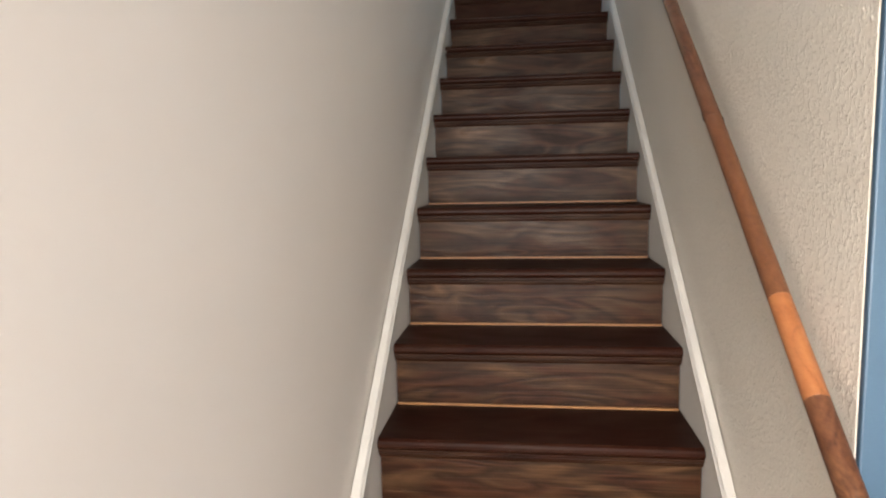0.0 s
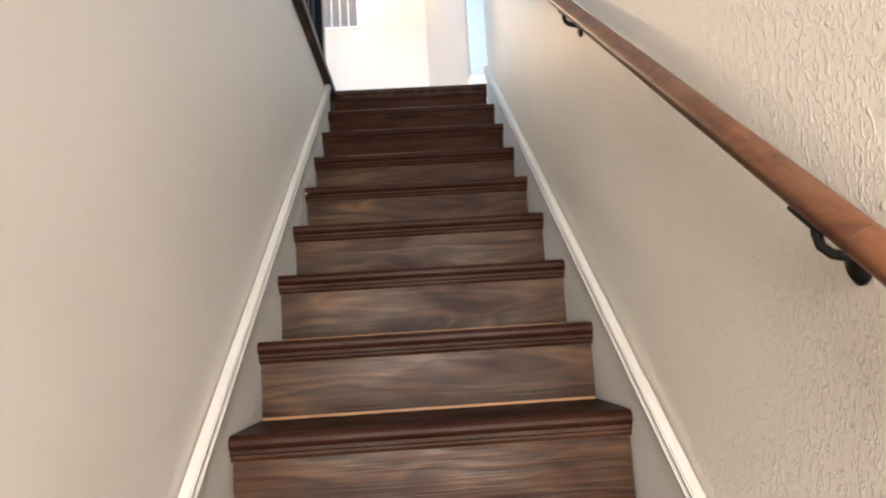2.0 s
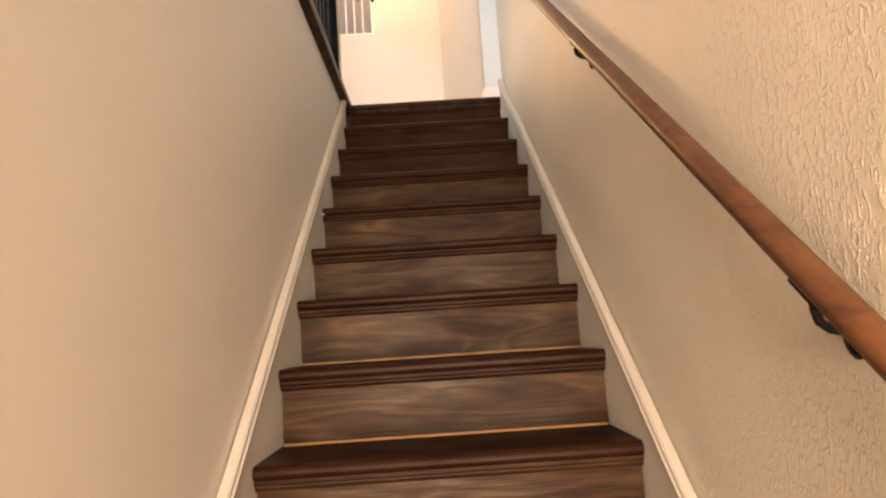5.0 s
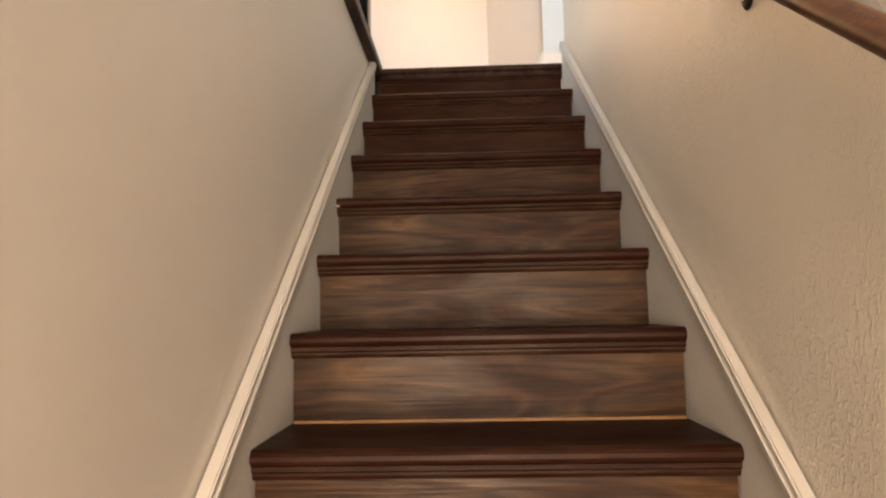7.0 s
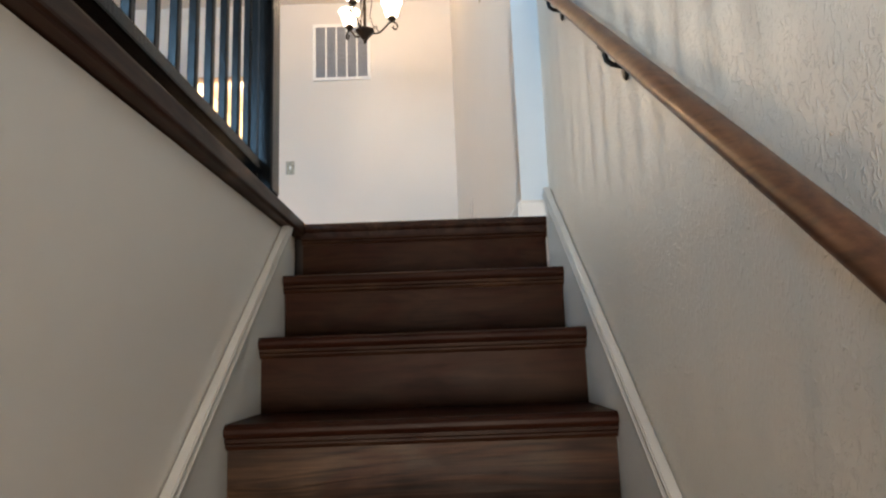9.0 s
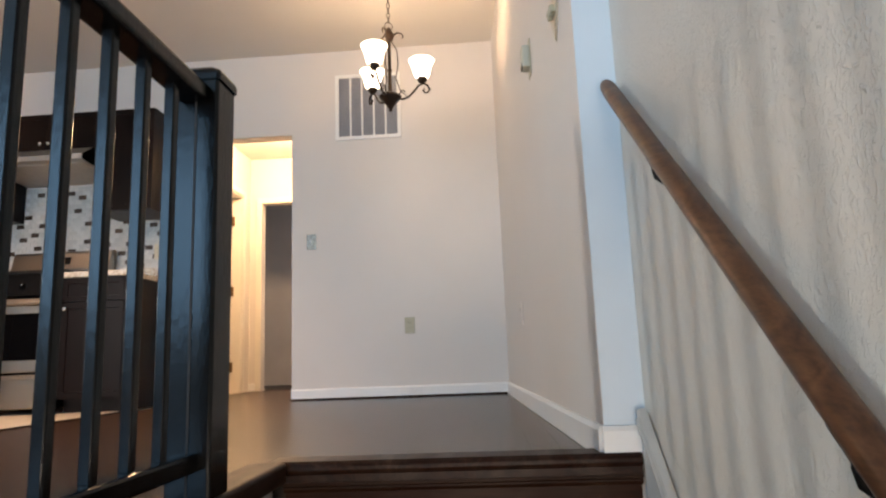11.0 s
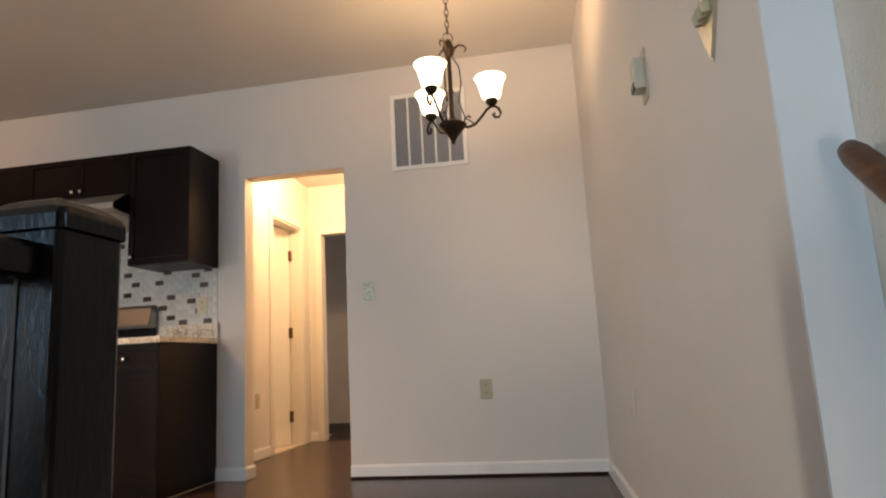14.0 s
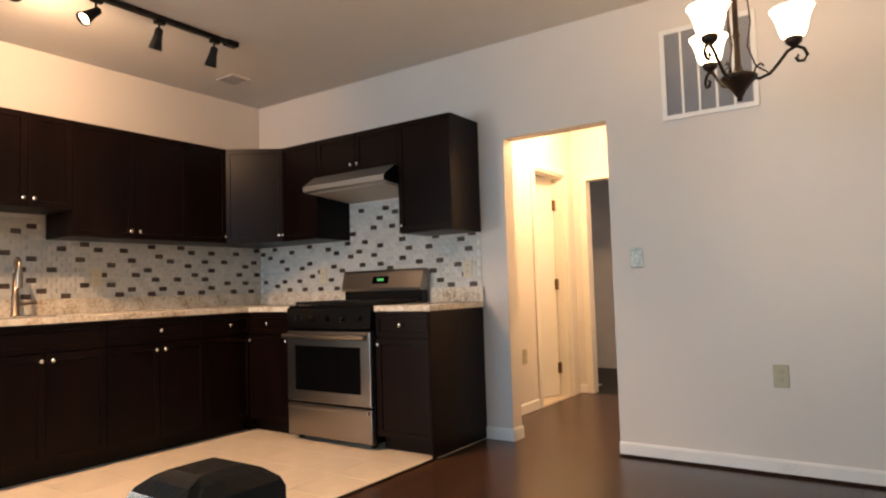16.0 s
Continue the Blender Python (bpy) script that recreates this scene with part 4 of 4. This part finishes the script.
for i in range(1, 5):
    cx = gx0 + 0.028 + i * (gx1 - gx0 - 0.056) / 5
    part("mullion", boxes((cx - 0.007, cx + 0.007, YB - 0.011, YB - 0.003, gz0 + 0.02, gz1 - 0.02, 0.002)), M_TRIM, vent)
lv = mesh("louvre", boxes((gx0 + 0.026, gx1 - 0.026, -0.004, 0.003, -0.0015, 0.0015)), mottled("louvre_grey", (0.36, 0.365, 0.39), (0.41, 0.415, 0.44), 20, 0.5))
n = 40
for i in range(n):
    piece("louvre", lv, vent, Matrix.Translation((0, YB - 0.0065, gz0 + 0.034 + i * (gz1 - gz0 - 0.068) / (n - 1))) @ Matrix.Rotation(radians(35), 4, "X"))


def plate(name, m, label, kind, mat=None):
    """A wall plate in the local x-z plane, facing -y: an outlet or a switch."""
    th = thing(name, m, label, kind)
    mm = mat or M_IVORY
    bm = boxes((-0.036, 0.036, -0.006, 0.0, -0.058, 0.058, 0.003))
    bmesh.ops.transform(bm, matrix=m, verts=bm.verts)
    part("plate", bm, mm, th)
    if kind == "outlet":
        for dz in (-0.021, 0.021):
            bm = boxes((-0.017, 0.017, -0.008, -0.004, dz - 0.014, dz + 0.014, 0.002))
            bmesh.ops.transform(bm, matrix=m, verts=bm.verts)
            sock = part("socket", bm, mm, th)
            bm = boxes((-0.008, -0.006, -0.0085, -0.006, dz - 0.002, dz + 0.007), (0.006, 0.008, -0.0085, -0.006, dz - 0.002, dz + 0.007), (-0.002, 0.002, -0.0085, -0.006, dz - 0.010, dz - 0.006))
            bmesh.ops.transform(bm, matrix=m, verts=bm.verts)
            part("slot", bm, M_SUB, sock)
    else:
        bm = boxes((-0.006, 0.006, -0.016, -0.004, -0.012, 0.012, 0.002))
        bmesh.ops.transform(bm, matrix=m @ Matrix.Rotation(radians(14), 4, "X"), verts=bm.verts)
        part("toggle", bm, M_TRIM, th)
    return th


plate("outlet", pose(-0.027, YB - 0.001, UP + 0.498), "ivory plastic double socket on the wall", "outlet")
sw = plate("light_switch", pose(-0.735, YB - 0.001, UP + 1.137), "ornate cast silvery light switch plate on the wall", "switch", M_CHROME)
bm = bmesh.new()
for k in range(26):
    a = radians(k * 360 / 26)
    lathe(bm, [(0.0045, 0), (0.004, 0.003), (0.0015, 0.0045)], 6, (0.026 * max(-1, min(1, 1.35 * math.cos(a))), 0.048 * max(-1, min(1, 1.35 * math.sin(a))), 0))
for dz in (-0.03, 0.03):
    for dx in (-0.012, 0, 0.012):
        lathe(bm, [(0.006, 0), (0.005, 0.003), (0.002, 0.005)], 8, (dx, dz, 0))
bmesh.ops.transform(bm, matrix=pose(-0.735, YB - 0.0065, UP + 1.137) @ Matrix.Rotation(radians(90), 4, "X"), verts=bm.verts)
part("scrollwork", bm, M_CHROME, sw, "raised cast ornament", True)
plate("outlet", pose(HX + 0.001, 3.785, UP + 0.44, 0, 0, 90), "ivory plastic socket on the hallway wall", "outlet")
plate("outlet", pose(-3.25, YB - 0.010, UP + 1.12), "cream plastic socket on the tiled wall", "outlet", M_CREAM)
plate("outlet", pose(XK + 0.010, 1.52, UP + 1.14, 0, 0, 90), "cream plastic socket on the tiled wall", "outlet", M_CREAM)
plate("outlet", pose(-1.885, YB - 0.010, UP + 1.12), "ivory plastic socket on the tiled wall", "outlet", M_CREAM)
WTURN = math.degrees(math.atan2(0.140, 2.9))


def on_right(d, z):
    """A pose on the dining side wall, d metres from the stairs, facing the room."""
    a = math.atan2(0.140, 2.9)
    return pose(0.795 - math.sin(a) * d - 0.001, 0.033 + math.cos(a) * d, z, 0, 0, WTURN - 90)


plate("outlet", on_right(1.75, UP + 0.47), "painted-over socket on the dining wall", "outlet", M_WALL)
m = on_right(0.86, UP + 1.465)
th = thing("thermostat", m, "old beige wall thermostat with a metal back plate", "thermostat")
bm = boxes((-0.035, 0.035, -0.004, 0, -0.075, 0.075, 0.001))
bmesh.ops.transform(bm, matrix=m, verts=bm.verts)
part("back_plate", bm, M_IVORY, th)
bm = boxes((-0.032, 0.032, -0.036, -0.003, -0.045, 0.05, 0.006))
bmesh.ops.transform(bm, matrix=m, verts=bm.verts)
part("cover", bm, mottled("thermostat_beige", (0.42, 0.42, 0.34), (0.48, 0.48, 0.40), 15, 0.4), th)
bm = boxes((-0.024, 0.024, -0.038, -0.030, -0.044, -0.022, 0.002))
bmesh.ops.transform(bm, matrix=m, verts=bm.verts)
part("dial_window", bm, M_BLACK, th)
# diamond shaped switch plate
m = on_right(0.23, UP + 1.31)
th = thing("switch_plate", m, "diamond shaped tarnished metal switch plate with three toggles", "switch")
bm = bmesh.new()
prism(bm, [(-0.068, 0), (0, 0.10), (0.068, 0), (0, -0.10)], "y", -0.006, 0)
bmesh.ops.bevel(bm, geom=[e for e in bm.edges if abs(e.verts[0].co.y + 0.006) < 1e-5 and abs(e.verts[1].co.y + 0.006) < 1e-5], offset=0.004, segments=2, affect="EDGES")
bmesh.ops.transform(bm, matrix=m, verts=bm.verts)
part("plate", bm, mottled("tarnished_nickel", (0.46, 0.44, 0.37), (0.58, 0.56, 0.48), 20, 0.30, 0.15, 0.001, 60, 0.95), th)
for dx in (-0.024, 0.0, 0.024):
    bm = boxes((dx - 0.007, dx + 0.007, -0.022, -0.004, -0.010, 0.014, 0.003))
    bmesh.ops.transform(bm, matrix=m @ Matrix.Rotation(radians(10), 4, "X"), verts=bm.verts)
    part("toggle", bm, M_IVORY, th)

# kitchen ceiling register
reg = thing("ceiling_register", (-3.53, 2.29, CEIL - 0.001), "small white ceiling air register", "vent")
part("frame", boxes((-3.63, -3.43, 2.21, 2.37, CEIL - 0.008, CEIL - 0.001, 0.002)), M_CEIL, reg)
for i in range(6):
    part("slat", boxes((-3.61, -3.45, 2.225 + i * 0.024, 2.233 + i * 0.024, CEIL - 0.012, CEIL - 0.007)), M_VENT, reg)

# hallway doors
d1 = tagged(new("door_1"), "cream panelled bathroom door standing ajar in a white frame", "door", kind="structure")
part("casing", boxes((HX + 0.001, HX + 0.016, DY0 - 0.06, DY0, UP, DZ + 0.06, 0.003), (HX + 0.001, HX + 0.016, DY1, DY1 + 0.06, UP, DZ + 0.06, 0.003), (HX + 0.001, HX + 0.0161, DY0, DY1, DZ, DZ + 0.06, 0.003),
                     (HX - 0.1, HX, DY1 - 0.014, DY1 - 0.001, UP, DZ), (HX - 0.1, HX, DY0 + 0.001, DY0 + 0.014, UP, DZ), (HX - 0.1, HX, DY0 + 0.015, DY1 - 0.015, DZ - 0.014, DZ - 0.001)), M_DOOR, d1)
dm = Matrix.Translation((HX - 0.10, DY1 - 0.02, UP)) @ Matrix.Rotation(radians(-90 - 16), 4, "Z")
bm = boxes((0.0, 0.60, -0.035, 0.0, 0.01, DZ - UP - 0.006, 0.002))
for a, b2 in ((0.12, 0.28), (0.33, 0.49)):
    for c0, c1 in ((0.2, 0.9), (1.05, 1.6), (1.68, 1.86)):
        box(bm, a, b2, 0.0, 0.003, c0, c1, 0.002, 1)
bmesh.ops.transform(bm, matrix=dm, verts=bm.verts)
leaf = part("leaf", bm, M_DOOR, d1)
for hz in (0.25, 1.0, 1.72):
    part("hinge", boxes((HX - 0.104, HX - 0.078, DY1 - 0.040, DY1 - 0.013, UP + hz - 0.048, UP + hz + 0.048, 0.002)), M_BRASS, d1, "brown metal hinge")
d2 = tagged(new("door_2"), "white framed doorway to an unlit room", "door", kind="structure")
part("casing", boxes((HDX0 - 0.06, HDX0, HY - 0.016, HY - 0.001, UP, DZ + 0.03, 0.003), (HDX1, HDX1 + 0.06, HY - 0.016, HY - 0.001, UP, DZ + 0.03, 0.003), (HDX0, HDX1, HY - 0.0161, HY - 0.001, DZ - 0.03, DZ + 0.03, 0.003)), M_DOOR, d2)

# windows
win = tagged(new("window_1"), "wide white framed window in the front wall", "window", kind="structure")
part("window_frame", boxes((FX0, FX1, YF - 0.1, YF - 0.04, FZ0, FZ0 + 0.05), (FX0, FX1, YF - 0.1, YF - 0.04, FZ1 - 0.05, FZ1), (FX0, FX0 + 0.05, YF - 0.1, YF - 0.04, FZ0 + 0.05, FZ1 - 0.05),
                           (FX1 - 0.05, FX1, YF - 0.1, YF - 0.04, FZ0 + 0.05, FZ1 - 0.05), (-2.325, -2.275, YF - 0.1, YF - 0.04, FZ0 + 0.05, FZ1 - 0.05)), M_TRIM, win)
for a, b in ((FX0 + 0.05, -2.325), (-2.275, FX1 - 0.05)):
    g = part("pane", boxes((a, b, YF - 0.075, YF - 0.069, FZ0 + 0.05, FZ1 - 0.05)), M_PANE, win)
    g.visible_shadow = False
win = tagged(new("window_2"), "narrow white framed window in the side wall", "window", kind="structure")
part("window_frame", boxes((XK - 0.09, XK - 0.05, WY0, WY0 + 0.03, WZ0, WZ1), (XK - 0.09, XK - 0.05, WY1 - 0.03, WY1, WZ0, WZ1), (XK - 0.09, XK - 0.05, WY0 + 0.03, WY1 - 0.03, WZ0, WZ0 + 0.03), (XK - 0.09, XK - 0.05, WY0 + 0.03, WY1 - 0.03, WZ1 - 0.03, WZ1)), M_TRIM, win)
g = part("pane", boxes((XK - 0.073, XK - 0.067, WY0 + 0.03, WY1 - 0.03, WZ0 + 0.03, WZ1 - 0.03)), M_PANE, win)
g.visible_shadow = False
ent = tagged(new("door_3"), "glazed white entrance door", "door", kind="structure")
part("door_frame", boxes((0.05, 0.15, -6.28, -6.22, 0, 2.25), (0.95, 1.05, -6.28, -6.22, 0, 2.25), (0.15, 0.95, -6.28, -6.22, 2.15, 2.25), (0.15, 0.95, -6.28, -6.22, 0, 0.2)), M_TRIM, ent)
g = part("pane", boxes((0.15, 0.95, -6.253, -6.247, 0.2, 2.15)), M_PANE, ent)
g.visible_shadow = False

# ---- mosaic backsplash ----
TW, TH, TG = 0.060, 0.0345, 0.0020
splash = tagged(new("backsplash"), "mosaic of pale glass tiles with scattered dark stone tiles", "tiles", kind="structure")
part("grout_bed", boxes((XK + 0.001, XK + 0.005, -0.62, YB - 0.001, CTOP + 0.10, UP + 1.56), (XK + 0.005, -1.78, YB - 0.005, YB - 0.001, CTOP + 0.10, UP + 1.66)), M_GROUT, splash)
tile_me = boxes((0.0, TW - TG, -0.004, 0.0, 0.0, TH - TG))
tile_pale = mesh("tile", tile_me, by_piece("mosaic_pale_piece", [(0.0, (0.60, 0.61, 0.58)), (0.5, (0.70, 0.70, 0.66)), (0.9, (0.74, 0.74, 0.70)), (1.0, (0.64, 0.62, 0.56))], 0.2))
tile_dark = mesh("tile", boxes((0.0, TW - TG, -0.0045, 0.0, 0.0, TH - TG)), by_piece("mosaic_dark_piece", [(0.0, (0.060, 0.042, 0.032)), (1.0, (0.115, 0.085, 0.066))], 0.25))
rng = random.Random(4)
far_pale, far_dark = bmesh.new(), bmesh.new()
rows = int((UP + 1.66 - CTOP - 0.10) / TH)


def tile_box(bm, x0, x1, y0, y1, z0, z1):
    vs = [bm.verts.new(p) for p in ((x0, y0, z0), (x1, y0, z0), (x1, y1, z0), (x0, y1, z0), (x0, y0, z1), (x1, y0, z1), (x1, y1, z1), (x0, y1, z1))]
    for f in ((0, 1, 2, 3), (7, 6, 5, 4), (0, 4, 5, 1), (1, 5, 6, 2), (2, 6, 7, 3), (3, 7, 4, 0)):
        bm.faces.new([vs[i] for i in f])


dark_set = {}
for wall in (0, 1):
    got = set()
    for j in range(rows):
        for i in range(75):
            near = any((i + di, j - 1) in got for di in (-1, 0, 1)) or (i - 1, j) in got or (i - 2, j) in got or (i, j - 2) in got
            if not near and rng.random() < 0.38:
                got.add((i, j))
    dark_set[wall] = got


for j in range(rows):
    z = CTOP + 0.102 + j * TH
    off = (j % 2) * TW / 2
    i = 0
    x = -1.785 - TW + off - TW / 2
    while x > XK + 0.006:
        hood_gap = -2.96 < x < -2.20
        if z + TH < UP + 1.385 or hood_gap:
            dk = (i, j) in dark_set[0]
            if x > -2.60:
                piece("tile", tile_dark if dk else tile_pale, splash, (x, YB - 0.005, z))
            else:
                tile_box(far_dark if dk else far_pale, x, x + TW - TG, YB - 0.0095, YB - 0.005, z, z + TH - TG)
        x -= TW
        i += 1
    y, i = YB - 0.02 - TW - off, 0
    while y > -0.62:
        if z + TH < UP + 1.40 or (0.70 < y < 1.13 and z + TH < UP + 1.55):
            tile_box(far_dark if (i, j) in dark_set[1] else far_pale, XK + 0.005, XK + 0.0095, y, y + TW - TG, z, z + TH - TG)
        y -= TW
        i += 1
tagged(part("pale_tiles", far_pale, M_TLIGHT, splash), kind="stuff")
tagged(part("dark_tiles", far_dark, M_TDARK, splash), kind="stuff")

# ---- floors ----
boards = tagged(new("floor_upper"), "dark brown glossy wooden plank floor", "floor", kind="structure")
part("underlay", boxes((XK, -1.783, YF, -0.63, UP - 0.021, UP - 0.008), (-1.783, WL - 0.05, YF, HY, UP - 0.021, UP - 0.008), (WL - 0.05, 0.80, 0.105, YB, UP - 0.021, UP - 0.008)), M_SUB, boards)
PW = 0.083
plank = {q: mesh("plank", boxes((0.00015, PW - 0.00015, 0.0002, q - 0.0002, -0.008, 0.0, 0.0003, 1)), M_FLOOR) for q in (0.7, 0.95, 1.2)}
far = bmesh.new()
x = -1.78
while x < 0.80:
    y = 0.105 if x + PW > -0.06 else YF
    y1 = YB if not (OX0 < x + PW / 2 < OX1) else HY
    y1 -= 0.002
    first = True
    while y < y1 - 0.01:
        q = rng.choice((0.7, 0.95, 1.2))
        if first and y > 0:
            q = rng.choice((0.7, 0.95))
        first = False
        if y > 0 and y + q < y1 and x + PW < 0.66:
            piece("plank", plank[q], boards, (x, y, UP))
        else:
            e = min(y + q, y1)
            if x + PW < 0.80:
                tile_box(far, x + 0.0003, x + PW - 0.0003, y + 0.0003, e - 0.0003, UP - 0.008, UP)
        y += q
    x += PW
# rest of the hall, and the living area behind the railing
for hx in np.arange(HX + 0.01, OX0, PW):
    tile_box(far, hx, min(hx + PW, OX0 + 0.05) - 0.001, YB + 0.122, HY, UP - 0.009, UP - 0.001)
for hx in np.arange(OX1, HXR, PW):
    tile_box(far, hx, hx + PW - 0.001, YB + 0.122, HY, UP - 0.009, UP - 0.001)
for hx in np.arange(-0.05, 0.80, PW):
    tile_box(far, hx, hx + PW - 0.001, YF, YE - 0.01, UP - 0.009, UP - 0.001)
for hx in np.arange(XK + 0.01, -1.79, PW):
    tile_box(far, hx, min(hx + PW, -1.784) - 0.001, YF, -0.63, UP - 0.009, UP - 0.001)
tagged(part("far_planks", far, M_FLOORI, boards), kind="stuff")
# kitchen floor
kt = tagged(new("floor_kitchen"), "pale beige stone tile kitchen floor", "floor", kind="structure")
part("grout_bed", boxes((XK, -1.785, -0.62, YB, UP - 0.02, UP + 0.002)), M_FGROUT, kt)
ft = mesh("tile", boxes((0.0015, 0.3035, 0.0015, 0.3035, -0.006, 0.006, 0.001, 1)), M_TILEFLOOR)
for i in range(8):
    for j in range(11):
        tx, ty = -1.787 - 0.305 * (i + 1), -0.62 + 0.305 * j
        if tx > XK and (ty < YBASE):
            piece("tile", ft, kt, (tx, ty, UP))
part("threshold", boxes((-1.790, -1.772, -0.62, YBASE + 0.02, UP, UP + 0.009, 0.003)), M_EDGE, kt, "dark wooden edge strip")
